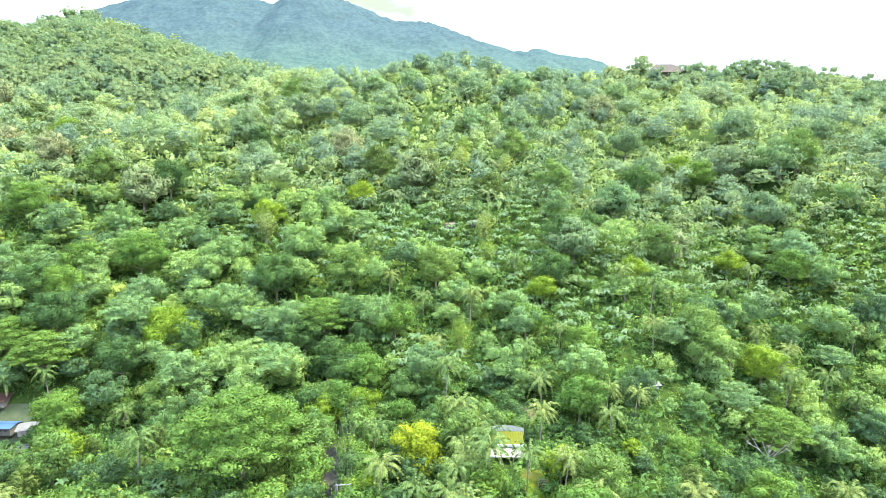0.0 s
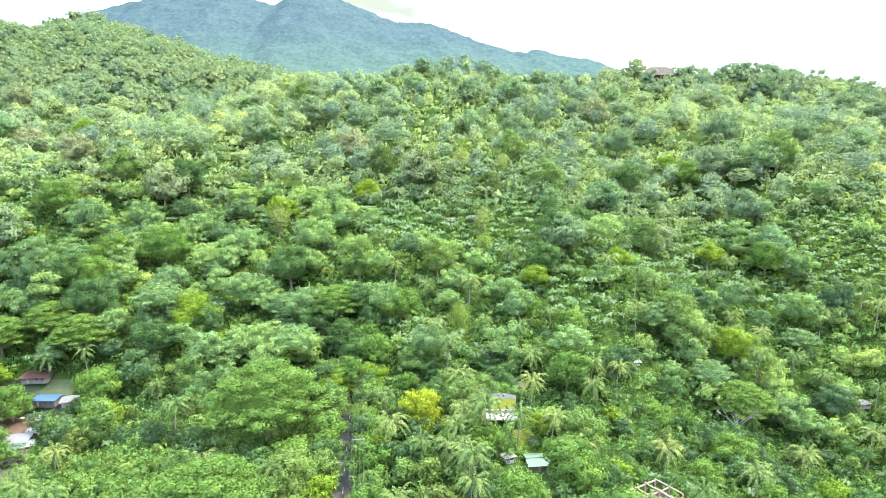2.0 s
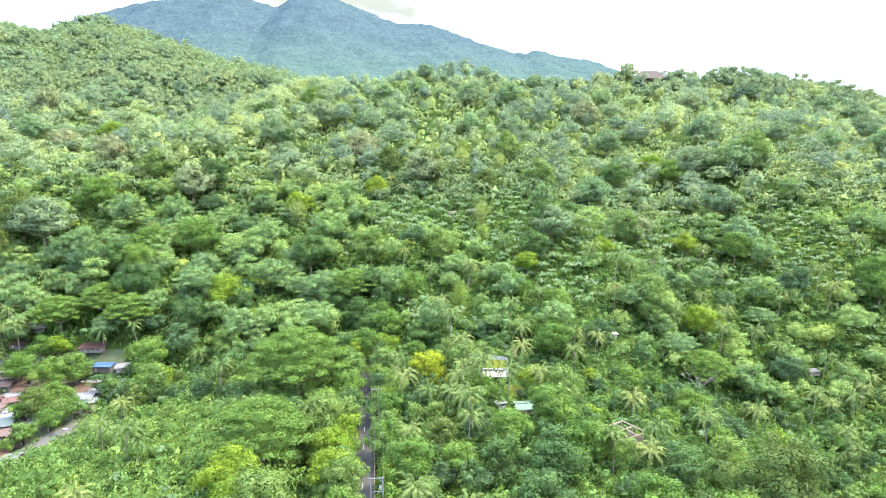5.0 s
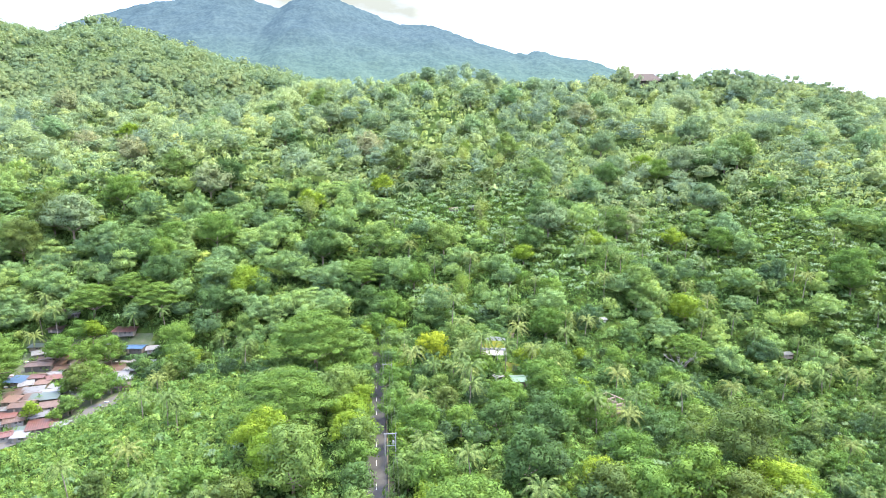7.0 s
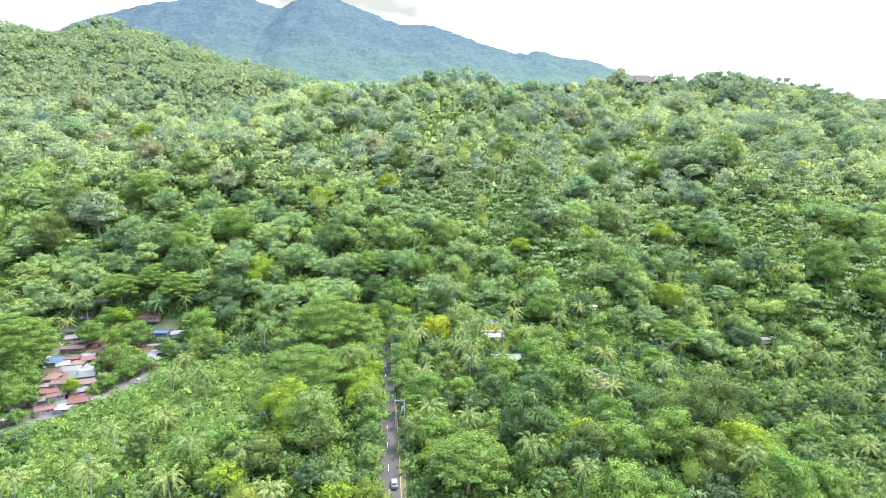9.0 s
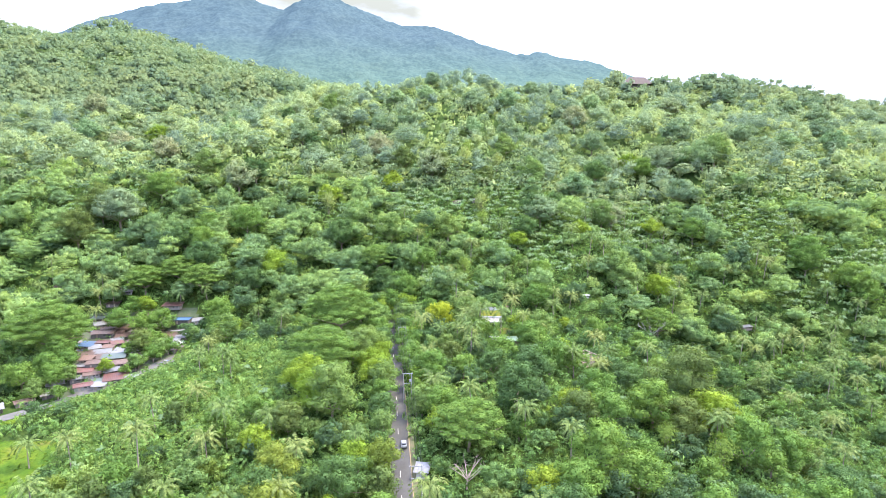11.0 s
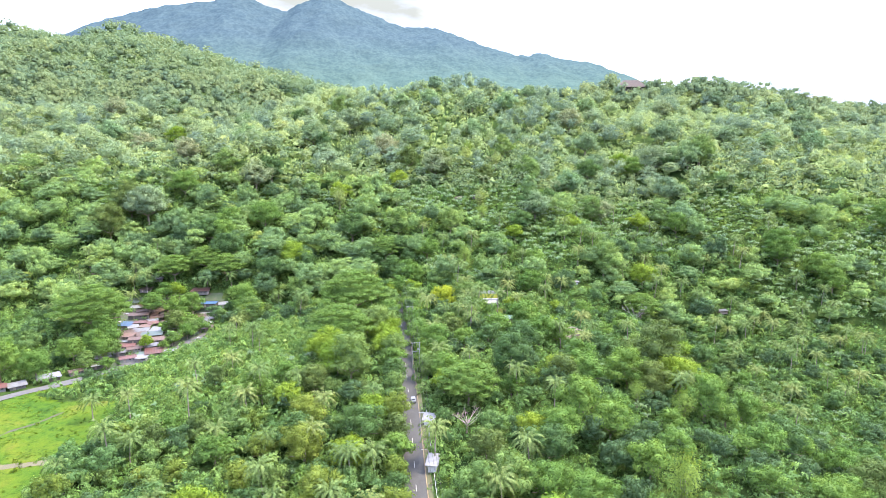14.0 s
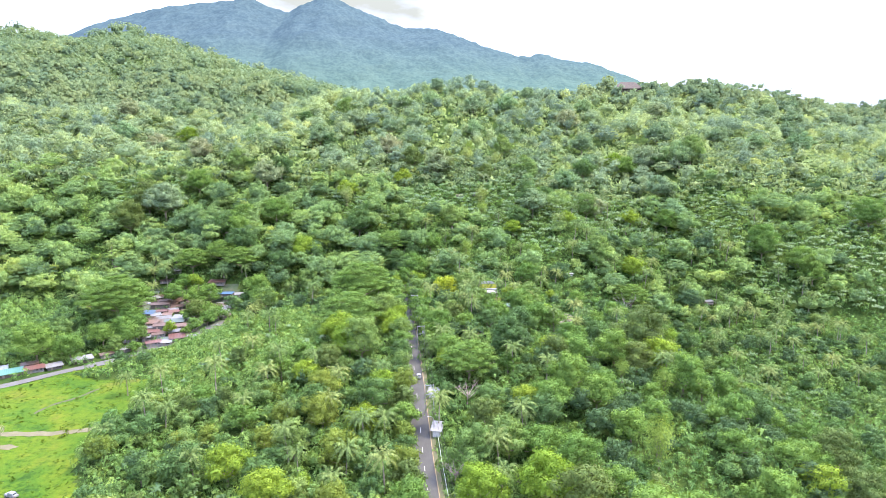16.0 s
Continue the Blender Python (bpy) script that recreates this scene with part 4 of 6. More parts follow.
def grove(x, y):
    """Above zero where bananas and palms stand instead of trees."""
    return soft_noise(x, y, 62, 51) + 0.5 * soft_noise(x, y, 25, 52) - 0.28 - 0.14 * np.clip((60 - x) / 60, 0, 1) - 0.8 * np.clip((y - 430) / 120, 0, 1) + 0.7 * np.exp(-((x - 130) / 75) ** 2 - ((y - 300) / 45) ** 2) + 0.6 * np.exp(-((x + 5) / 60) ** 2 - ((y - 350) / 50) ** 2) + 0.5 * np.exp(-((x - 250) / 75) ** 2 - ((y - 390) / 75) ** 2)


layers, upper = [], []
for step, share, lo, hi, near, far, seed in ((27.0, 0.6, 8.5, 13.0, LARGE, LARGE_FAR, 11), (14.5, 0.75, 5.0, 9.0, MIDDLE, MIDDLE_FAR, 12), (10.5, 0.62, 3.0, 5.2, SMALL, SMALL_FAR, 13)):
    P = scatter(-310, 310, 204, 660, step, rng, 0.6, share)
    P = P[~open_ground(P[:, 0], P[:, 1], 4) & ~in_village(P[:, 0], P[:, 1])]
    P = free_of_known(P, 0.75)
    P = P[(grove(P[:, 0], P[:, 1]) < (0.0 if step > 10 else 0.3)) | (rng.random(len(P)) < 0.14)]
    R = rng.uniform(lo, hi, len(P))
    H = R * rng.uniform(1.15, 1.6, len(P)) + rng.uniform(0, 5, len(P)) * (R > 5)
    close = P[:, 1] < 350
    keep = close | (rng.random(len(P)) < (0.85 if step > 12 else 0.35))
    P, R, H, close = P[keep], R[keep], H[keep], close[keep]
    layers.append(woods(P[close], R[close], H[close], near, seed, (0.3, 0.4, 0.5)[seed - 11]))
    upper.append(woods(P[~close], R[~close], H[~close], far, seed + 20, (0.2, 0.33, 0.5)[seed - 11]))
P = scatter(-330, -62, 214, 352, 16.0, rng, 0.2, 0.72)
P = free_of_known(P[~in_village(P[:, 0], P[:, 1]) & ~open_ground(P[:, 0], P[:, 1], 5)], 0.7)
R = rng.uniform(7.5, 11.5, len(P))
layers.append(woods(P, R, R * rng.uniform(1.1, 1.4, len(P)), LARGE + [umbrella_crown(151, 340, 0.14, 24), umbrella_crown(152, 340, 0.14, 24)], 14, 0.24))
stuff("hillside_woods", "dense mixed green tropical trees covering the hillside", "woods", M_BROAD, *layers)
stuff("upland_woods", "dense green forest on the upper hillside and ridge", "woods", M_UPLAND_HAZED, *upper)

P = scatter(-640, 700, 655, 1000, 16.0, rng, 0.6)
Q = scatter(-1700, 500, 1000, 1900, 25.0, rng, 0.3)
Q = Q[(Q[:, 0] < -0.05 * Q[:, 1]) & (Q[:, 0] > -0.8 * (Q[:, 1] + 200) - 60)]
P = P[(P[:, 0] < -0.2 * P[:, 1]) | (P[:, 1] < np.interp(P[:, 0], [-150, 60, 260, 540, 1000], [665, 640, 772, 828, 930]))]
P = P[(np.abs(P[:, 0] - 246) > 20) | (P[:, 1] < 690) | (P[:, 1] > 765)]
R = 7.5 + 7.5 * rng.random(len(P)) ** 1.6
S = 10.0 + 13.0 * rng.random(len(Q)) ** 1.8
C = np.stack([np.arange(-150, 800, 6.5), np.interp(np.arange(-150, 800, 6.5), [-150, 60, 260, 540, 1000], [640, 600, 745, 800, 900])], 1) + rng.uniform(-9, 9, (147, 2))
C = C[np.abs(C[:, 0] - 240) > 36]
K = rng.uniform(4.5, 8.0, len(C))
stuff("ridge_woods", "dense row of green trees along the ridge crest", "woods", M_UPLAND_HAZED, woods(C, K, K * rng.uniform(0.85, 1.25, len(C)), MIDDLE_FAR, 33, 0.3))
stuff("far_woods", "far wooded ridge with haze-softened green tree crowns", "woods", M_FAR_HAZED, woods(P, R, R * rng.uniform(1.2, 1.7, len(P)), FAR, 3, 0.42), woods(Q, S, S * rng.uniform(0.95, 1.4, len(Q)), FARTHEST, 4, 0.42))

P = np.concatenate([clear_of(scatter(-215, 235, -75, 340, 4.9, rng, 0.45), 0.4), clear_of(scatter(-190, 230, -270, -75, 6.4, np.random.default_rng(77)), 0.4)])
R = rng.uniform(2.3, 4.3, len(P))
Q = scatter(-390, 400, 335, 670, 11.2, rng, 0.55)
Q = np.concatenate([Q, scatter(40, 560, 670, 830, 13.0, rng)])
S = rng.uniform(5.0, 8.0, len(Q))
stuff("undergrowth", "leafy bushes and vines filling the ground between trees", "undergrowth", M_SHRUB,
      woods(P, R, R * rng.uniform(0.75, 1.15, len(P)) + 1.2 * rng.random(len(P)) * (P[:, 1] < 215), BUSH, 5, 0.38))
stuff("upland_scrub", "low green scrub between the upper hillside trees", "scrub", M_SHRUB_HAZED, woods(Q, S, S * rng.uniform(0.75, 1.1, len(Q)), BUSH, 7, 0.5))

P = scatter(-225, 300, 205, 420, 5.2, rng, 0.5, 0.8)
P = P[(grove(P[:, 0], P[:, 1]) > -0.05) & ~in_village(P[:, 0], P[:, 1]) & ~open_ground(P[:, 0], P[:, 1], 2)]
Q = clear_of(scatter(60, 215, 40, 215, 7.0, rng, 0.0, 0.4), 2)
Q = Q[soft_noise(Q[:, 0], Q[:, 1], 33, 61) > 0.0]
S = clear_of(scatter(-120, -60, -50, 190, 6.0, rng, 0.0, 0.3), 2)
S = S[soft_noise(S[:, 0], S[:, 1], 30, 62) > 0.1]
P = np.concatenate([P, Q, S])
BAN = [banana_clump(500 + i, 2, segments=2) for i in range(5)]
k = rng.uniform(0.95, 1.6, len(P)) * np.where(P[:, 1] < 200, 0.75, 1.0)
stuff("banana_grove", "pale green banana plants growing in groves on the slope", "banana plants", M_BANANA,
      plant(BAN, P[:, 0], P[:, 1], ground(P[:, 0], P[:, 1]) + 0.9, k, k, rng.uniform(0, 1, len(P))))

# coconut palms past counting on the slopes
def slope_palm(seed):
    """A far coconut palm of height 1 with its trunk and a head of a dozen arching fronds."""
    r = np.random.default_rng(seed)
    parts = [tube([(0, 0, 0), (0.02, 0.01, 0.45), (0.05, 0.0, 0.86)], [0.020, 0.014, 0.012], 4)]
    for i in range(12):
        v, f = frond(0.40 * r.uniform(0.85, 1.1), r.uniform(0.5, 0.8) + 0.4 * (1 - i / 12), 1.4 * i / 12 - 0.1, 4, 0.075, r)
        a = 2.4 * i + r.uniform(-0.25, 0.25)
        c, q = math.cos(a), math.sin(a)
        parts.append((v @ np.array([[c, q, 0], [-q, c, 0], [0, 0, 1]]) + [0.05, 0, 0.86], f))
    return join(parts)


# fronds bluer than the near palms', with distance haze put into the colour
M_SLOPE_PALM_HAZED = leaf_material("slope_fronds", [(0.0, (0.086, 0.138, 0.074)), (0.6, (0.111, 0.163, 0.079)), (1.0, (0.144, 0.186, 0.086))], 0.3, 0.7, grain=0.6, gaps=0, glow=(1.1, 1.1, 0.95))
_r = np.random.default_rng(205)
P = scatter(-560, -190, 330, 800, 10.5, _r, 0.25, 0.75)
P = P[(soft_noise(P[:, 0], P[:, 1], 90, 91) + 0.4 * soft_noise(P[:, 0], P[:, 1], 30, 92) + 0.9 * np.clip((-P[:, 0] - 0.55 * P[:, 1]) / 60, -1, 0.5) > 0.0)]
Q = scatter(-120, 420, 330, 560, 13.0, _r, 0.1, 0.7)
Q = Q[grove(Q[:, 0], Q[:, 1]) > 0.0]
P = np.concatenate([P, Q])
k = _r.uniform(11.0, 16.5, len(P))
stuff("palm_grove", "haze-paled green coconut palms standing over the far slopes", "palms", M_SLOPE_PALM_HAZED,
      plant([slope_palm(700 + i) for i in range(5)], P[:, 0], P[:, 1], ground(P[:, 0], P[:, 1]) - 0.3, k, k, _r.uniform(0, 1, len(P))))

P = clear_of(scatter(-235, 235, -70, 206, 9.5, rng, 0.0, 0.6), 2.5)
P = np.concatenate([P, clear_of(scatter(-190, 230, -270, -72, 11.0, np.random.default_rng(78), 0.0, 0.75), 3.0)])
P = P[~in_scrub(P[:, 0], P[:, 1])]
P = free_of_known(P, 0.7)
P = P[(P[:, 1] < -72) | (P[:, 0] < 20) | (P[:, 1] > 110) | (rng.random(len(P)) < 0.4)]
R = rng.uniform(2.6, 4.6, len(P))
Q = free_of_known(clear_of(scatter(-240, 240, -75, 208, 12.5, rng, 0.0, 0.62), 4), 0.75)
Q = Q[~in_scrub(Q[:, 0], Q[:, 1])]
S = rng.uniform(4.0, 7.0, len(Q))
stuff("lowland_woods", "mixed green saplings and small trees on the valley floor", "woods", M_LOWLAND, woods(P, R, R * rng.uniform(1.2, 1.7, len(P)), SMALL, 6, 0.28), woods(Q, S, S * rng.uniform(1.2, 1.6, len(Q)), MIDDLE, 8, 0.22))

# creepers and low weeds over the bare ground
_r = np.random.default_rng(311)
CREEPER = []
for i in range(6):
    d = _r.normal(0, 1, (5, 3)) * [1, 1, 0.15]
    CREEPER.append(sprays(d * 0.55 + [0, 0, 0.30], d * 0.35 + [0, 0, 0.9], 1.05, _r))
P = clear_of(scatter(-140, 180, -35, 262, 2.15, _r, 0.12), -0.3)
R = _r.uniform(0.8, 1.6, len(P))
stuff("creepers", "low green creepers and weeds covering the ground", "creepers", M_SHRUB,
      plant(CREEPER, P[:, 0], P[:, 1], ground(P[:, 0], P[:, 1]) + 0.05, R, R * 1.2, np.clip(0.35 + 0.3 * soft_noise(P[:, 0], P[:, 1], 19, 87) + _r.normal(0, 0.2, len(P)), 0, 1)))

P = clear_of(scatter(-150, -66, 45, 178, 3.6, rng), 0.5)
P = P[in_scrub(P[:, 0], P[:, 1])]
R = rng.uniform(1.6, 3.0, len(P))
THICKET = [crown(430 + i, 3, 46, 0.36, flat=0.8, lobe=0.5, spread_out=0.55, low=0.0, core_all=False, heart=CUBE) for i in range(5)]
stuff("thicket", "low pale green thicket of young shrubs", "thicket", M_SHRUB, woods(P, R, R * rng.uniform(0.8, 1.5, len(P)), THICKET, 9, 0.72))

# ---- roads and meadow ----
M_ASPHALT = plain_material("asphalt", [(0.026, 0.026, 0.023), (0.042, 0.041, 0.037)], 0.25, 0.85, 0, 0.4, 0.01)
M_LINE = plain_material("road_paint", [(0.289, 0.281, 0.255), (0.391, 0.383, 0.357)], 1.5, 0.7, 0, 0.1, 0.003)
M_DIRT = plain_material("dirt", [(0.062, 0.056, 0.026), (0.092, 0.082, 0.040)], 0.4, 0.95, 0, 0.6, 0.05)
M_VERGE = plain_material("dry_verge", [(0.066, 0.050, 0.030), (0.052, 0.058, 0.020), (0.095, 0.074, 0.046)], 0.35, 0.95, 0, 0.6, 0.06)
M_LANE = plain_material("worn_concrete_road", [(0.050, 0.049, 0.045), (0.078, 0.076, 0.070)], 0.4, 0.9, 0, 0.4, 0.02)
M_CONCRETE = plain_material("concrete", [(0.145, 0.136, 0.123), (0.221, 0.212, 0.196)], 0.7, 0.9, 0, 0.4, 0.02, 0.15)
m_meadow, n, l, b, _ = material("meadow_grass")
t1, t2, t3 = texture(n, l, 0.055, 7.0, 0.68), texture(n, l, 0.45, 6.0, 0.7), texture(n, l, 4.0, 3.0, 0.7)
r1 = ramp(n, [(0.34, (0.015, 0.044, 0.004)), (0.43, (0.031, 0.070, 0.004)), (0.54, (0.047, 0.080, 0.004)), (0.63, (0.062, 0.083, 0.006)), (0.74, (0.070, 0.062, 0.020))])
l.new(t1.outputs["Fac"], r1.inputs[0])
r2 = ramp(n, [(0.36, (0.45, 0.60, 0.5)), (0.48, (0.95, 0.97, 0.9)), (0.64, (1.2, 1.12, 1.05))])
l.new(t2.outputs["Fac"], r2.inputs[0])
r3 = ramp(n, [(0.3, (0.75, 0.78, 0.75)), (0.7, (1.2, 1.18, 1.15))])
l.new(t3.outputs["Fac"], r3.inputs[0])
l.new(mixed(n, l, "MULTIPLY", 1.0, mixed(n, l, "MULTIPLY", 1.0, r1.outputs[0], r2.outputs[0]), r3.outputs[0]), b.inputs["Base Color"])
b.inputs["Roughness"].default_value = 0.95
b.inputs["Specular IOR Level"].default_value = 0.1
bump(n, l, b, t2.outputs["Fac"], 0.9, 0.25)
M_MEADOW = m_meadow


def strip(centre, half, y0, y1, step, lift, sections=2):
    """A band draped on the ground: quads along y between centre(y) - half and centre(y) + half."""
    ys = np.arange(y0, y1 + 0.01, step)
    us = np.linspace(-1, 1, sections + 1)
    X = centre(ys)[:, None] + half * us[None]
    Y = np.repeat(ys[:, None], len(us), 1)
    V = np.stack([X, Y, ground(X, Y) + lift], -1).reshape(-1, 3)
    i = np.arange(V.shape[0]).reshape(len(ys), len(us))
    return V, np.stack([i[:-1, :-1], i[:-1, 1:], i[1:, 1:], i[1:, :-1]], -1).reshape(-1, 4)


tagged(new("road", quick_mesh("road", *strip(road_x, 3.35, -330, 214, 4, 0.10, 4), M_ASPHALT, smooth=True)), "grey worn two-lane asphalt road with a broken centre line", "road", kind="structure")
road = bpy.data.objects["road"]
M_KERB = plain_material("ochre_kerb", [(0.150, 0.105, 0.052), (0.215, 0.160, 0.088)], 0.9, 0.9, 0, 0.3, 0.02)
V, F = strip(lambda y: road_x(y) + 3.45, 0.13, -328, 212, 4, 0.26, 1)
n_top = len(V)
V = np.concatenate([V, V - [0, 0, 0.36]])
_k = np.arange(0, n_top - 2, 2)
F = np.concatenate([F] + [np.stack([_k + e, _k + e + 2, _k + e + 2 + n_top, _k + e + n_top], -1) for e in (0, 1)])
tagged(new("kerb", quick_mesh("kerb", V, F, M_KERB)), "low weathered ochre kerb along the asphalt road", "kerb", kind="structure")
dash = None
for i in range(47):
    y = -317.6 + 11.3 * i
    z = ground_z(road_x(y + 1.5), y + 1.5) + 0.115
    if dash is None:
        dash = quick_mesh("lane_mark", [(-0.09, -1.6, 0), (0.09, -1.6, 0), (0.09, 1.6, 0), (-0.09, 1.6, 0)], [[0, 1, 2, 3]], M_LINE)
    ob = new("lane_mark", dash)
    ob.matrix_basis = pose(float(road_x(y)), y, z, math.degrees(math.atan((float(ground_z(road_x(y + 1.5), y + 1.5)) - float(ground_z(road_x(y - 1.5), y - 1.5))) / 3.0)), 0, 6.0)
    ob.parent = road
tagged(new("verge", quick_mesh("verge", *strip(lambda y: road_x(y) + 4.25, 0.85, -330, 84, 4, 0.05, 2), M_VERGE)), "dry brown grass verge between road and low fence", "verge", kind="structure")
tagged(new("shoulder", quick_mesh("shoulder", *strip(lambda y: road_x(y) - 4.2, 0.8, -330, 20, 4, 0.05, 2), M_DIRT)), "sandy dirt shoulder along the road", "verge", kind="structure")
tagged(new("side_road", quick_mesh("side_road", *strip(side_road_x, 4.0, 22, 168, 3, 0.24, 3), M_LANE, smooth=True)), "grey worn concrete side road along the village", "road", kind="structure")

gx, gy = np.arange(-330, -88, 2.0), np.arange(-240, 132, 2.0)
XX, YY = np.meshgrid(gx, gy)
_i = np.arange(XX.size).reshape(XX.shape)
F = np.stack([_i[:-1, :-1], _i[:-1, 1:], _i[1:, 1:], _i[1:, :-1]], -1).reshape(-1, 4)
ok = in_field(XX, YY).ravel()
F = F[ok[F].all(1)]
used = np.unique(F)
back = np.zeros(XX.size, int)
back[used] = np.arange(len(used))
V = np.stack([XX, YY, ground(XX, YY) + 0.12 + 0.08 * soft_noise(XX, YY, 3, 71)], -1).reshape(-1, 3)[used]
tagged(new("meadow", quick_mesh("meadow", V, back[F], M_MEADOW, smooth=True)), "open bright green grass meadow with worn patches", "meadow", kind="structure")


def track_y(x):
    return 28.5 + 3 * np.sin((x + 150) / 17)


xs = np.arange(-330, -140, 2.0)
V = np.concatenate([np.stack([xs, track_y(xs) + k, ground(xs, track_y(xs) + k) + 0.18], 1) for k in (-1.9 + 0.35 * np.sin(xs * 0.9), 0.0 * xs, 1.9 + 0.4 * np.sin(xs * 0.7 + 1))])
_i = np.arange(len(V)).reshape(3, -1)
F = np.stack([_i[:-1, :-1], _i[:-1, 1:], _i[1:, 1:], _i[1:, :-1]], -1).reshape(-1, 4)
tagged(new("dirt_track", quick_mesh("dirt_track", V, F, M_DIRT)), "pale dirt track crossing the meadow", "track", kind="structure")

# bare soil and tufts in the meadow
M_TUFT = leaf_material("meadow_tufts", [(0.0, (0.040, 0.084, 0.008)), (0.5, (0.060, 0.104, 0.008)), (1.0, (0.088, 0.116, 0.012))], 0.3, gaps=0)
_a = np.linspace(0, 2 * math.pi, 15)[:-1]
V = np.array([(-164.5 + (3.4 + 0.8 * math.sin(3 * w)) * math.cos(w) * k, 15.5 + (2.0 + 0.5 * math.sin(5 * w)) * math.sin(w) * k, 0.0) for k in (1.0, 0.5) for w in _a])
V[:, 2] = ground(V[:, 0], V[:, 1]) + 0.2
tagged(new("soil_patch", quick_mesh("soil_patch", V, [[j, (j + 1) % 14, 14 + (j + 1) % 14, 14 + j] for j in range(14)] + [[14 + j, 15 + j, 26 - j, 27 - j] for j in range(6)], M_DIRT)), "patch of bare trampled soil in grass", "soil", kind="structure")
ang = np.linspace(0, 1, 16)
px, py = -173 + 12 * ang ** 1.5, 44 + 27 * ang + 1.2 * np.sin(ang * 7)
V = np.concatenate([np.stack([px + k * (0.75 + 0.5 * np.sin(ang * 23)), py - k * (0.6 + 0.5 * np.sin(ang * 17)), ground(px, py) + 0.15], 1) for k in (-0.7, 0.1, 0.8)])
_i = np.arange(len(V)).reshape(3, -1)
F = np.stack([_i[:-1, :-1], _i[:-1, 1:], _i[1:, 1:], _i[1:, :-1]], -1).reshape(-1, 4)
tagged(new("soil_scar", quick_mesh("soil_scar", V, F, plain_material("turned_soil", [(0.026, 0.030, 0.010), (0.048, 0.042, 0.022)], 0.5, 0.95, 0, 0.6, 0.05))), "curving scar of bare brown soil in grass", "soil", kind="structure")
P = scatter(-230, -100, -70, 76, 2.6, rng, 0.0, 0.6)
P = P[in_field(P[:, 0], P[:, 1]) & (soft_noise(P[:, 0], P[:, 1], 11, 81) + 0.7 * soft_noise(P[:, 0], P[:, 1], 4, 82) > rng.uniform(0.15, 1.1, len(P)))]
R = 0.3 + 1.3 * rng.random(len(P)) ** 3
stuff("meadow_weeds", "tufts of tall weeds scattered over the meadow", "weeds", M_TUFT, woods(P, R, R * 0.7, BUSH, 8, 0.45))

_r = np.random.default_rng(90)
TUFT = []
for i in range(6):
    d = _r.normal(0, 1, (6, 3)) * [1, 1, 0.2]
    TUFT.append(sprays(d * 0.35 + [0, 0, 0.25], d * 0.6 + [0, 0, 0.7], 0.9, _r))
P = scatter(-245, -100, -70, 112, 1.25, rng, 0.0, 0.7)
P = P[in_field(P[:, 0], P[:, 1]) & (np.abs(P[:, 1] - track_y(P[:, 0])) > 1.7)]
P = P[soft_noise(P[:, 0], P[:, 1], 7, 83) + 0.8 * soft_noise(P[:, 0], P[:, 1], 2.5, 84) > rng.uniform(-0.3, 1.0, len(P))]
R = rng.uniform(0.3, 0.95, len(P))
stuff("meadow_grass", "clumps of bright green meadow grass", "grass", M_TUFT, plant(TUFT, P[:, 0], P[:, 1], ground(P[:, 0], P[:, 1]) + 0.05, R, R * 0.6, np.clip(0.5 + 0.4 * soft_noise(P[:, 0], P[:, 1], 23, 85) + rng.normal(0, 0.2, len(P)), 0, 1)))

# ---- building helpers ----
def box(w, d, h, x=0.0, y=0.0, z=0.0, bevel=0.0):
    """A box whose foot is centred on x, y, z."""
    bm = bmesh.new()
    bmesh.ops.create_cube(bm, size=1.0, matrix=Matrix.Translation((x, y, z + h / 2)) @ Matrix.Diagonal((w, d, h, 1)))
    if bevel:
        bmesh.ops.bevel(bm, geom=bm.edges[:], offset=bevel, segments=1, affect="EDGES")
    return bm


def piece(name, bm, mat, parent, label=""):
    me = bpy.data.meshes.new(name)
    bm.to_mesh(me)
    bm.free()
    me.materials.append(mat)
    return part(name, me, parent, label)


def sheet_roof(w, d, rise, over, z, mat_waves=0.62):
    """A sloping roof sheet from front (low) to back, with standing ribs and thickness."""
    n_ribs = max(4, int(w / mat_waves))
    V, F = [], []
    xs = np.linspace(-w / 2 - over, w / 2 + over, n_ribs * 2 + 1)
    for k, x in enumerate(xs):
        up = 0.05 if k % 2 else 0.0
        V += [(x, -d / 2 - over, z + up), (x, d / 2 + over, z + rise + up), (x, -d / 2 - over, z - 0.06), (x, d / 2 + over, z + rise - 0.06)]
    for k in range(len(xs) - 1):
        a, c = 4 * k, 4 * k + 4
        F += [[a, c, c + 1, a + 1], [a + 2, a + 3, c + 3, c + 2], [a, a + 2, c + 2, c], [a + 1, c + 1, c + 3, a + 3]]
    return np.array(V), np.array(F)


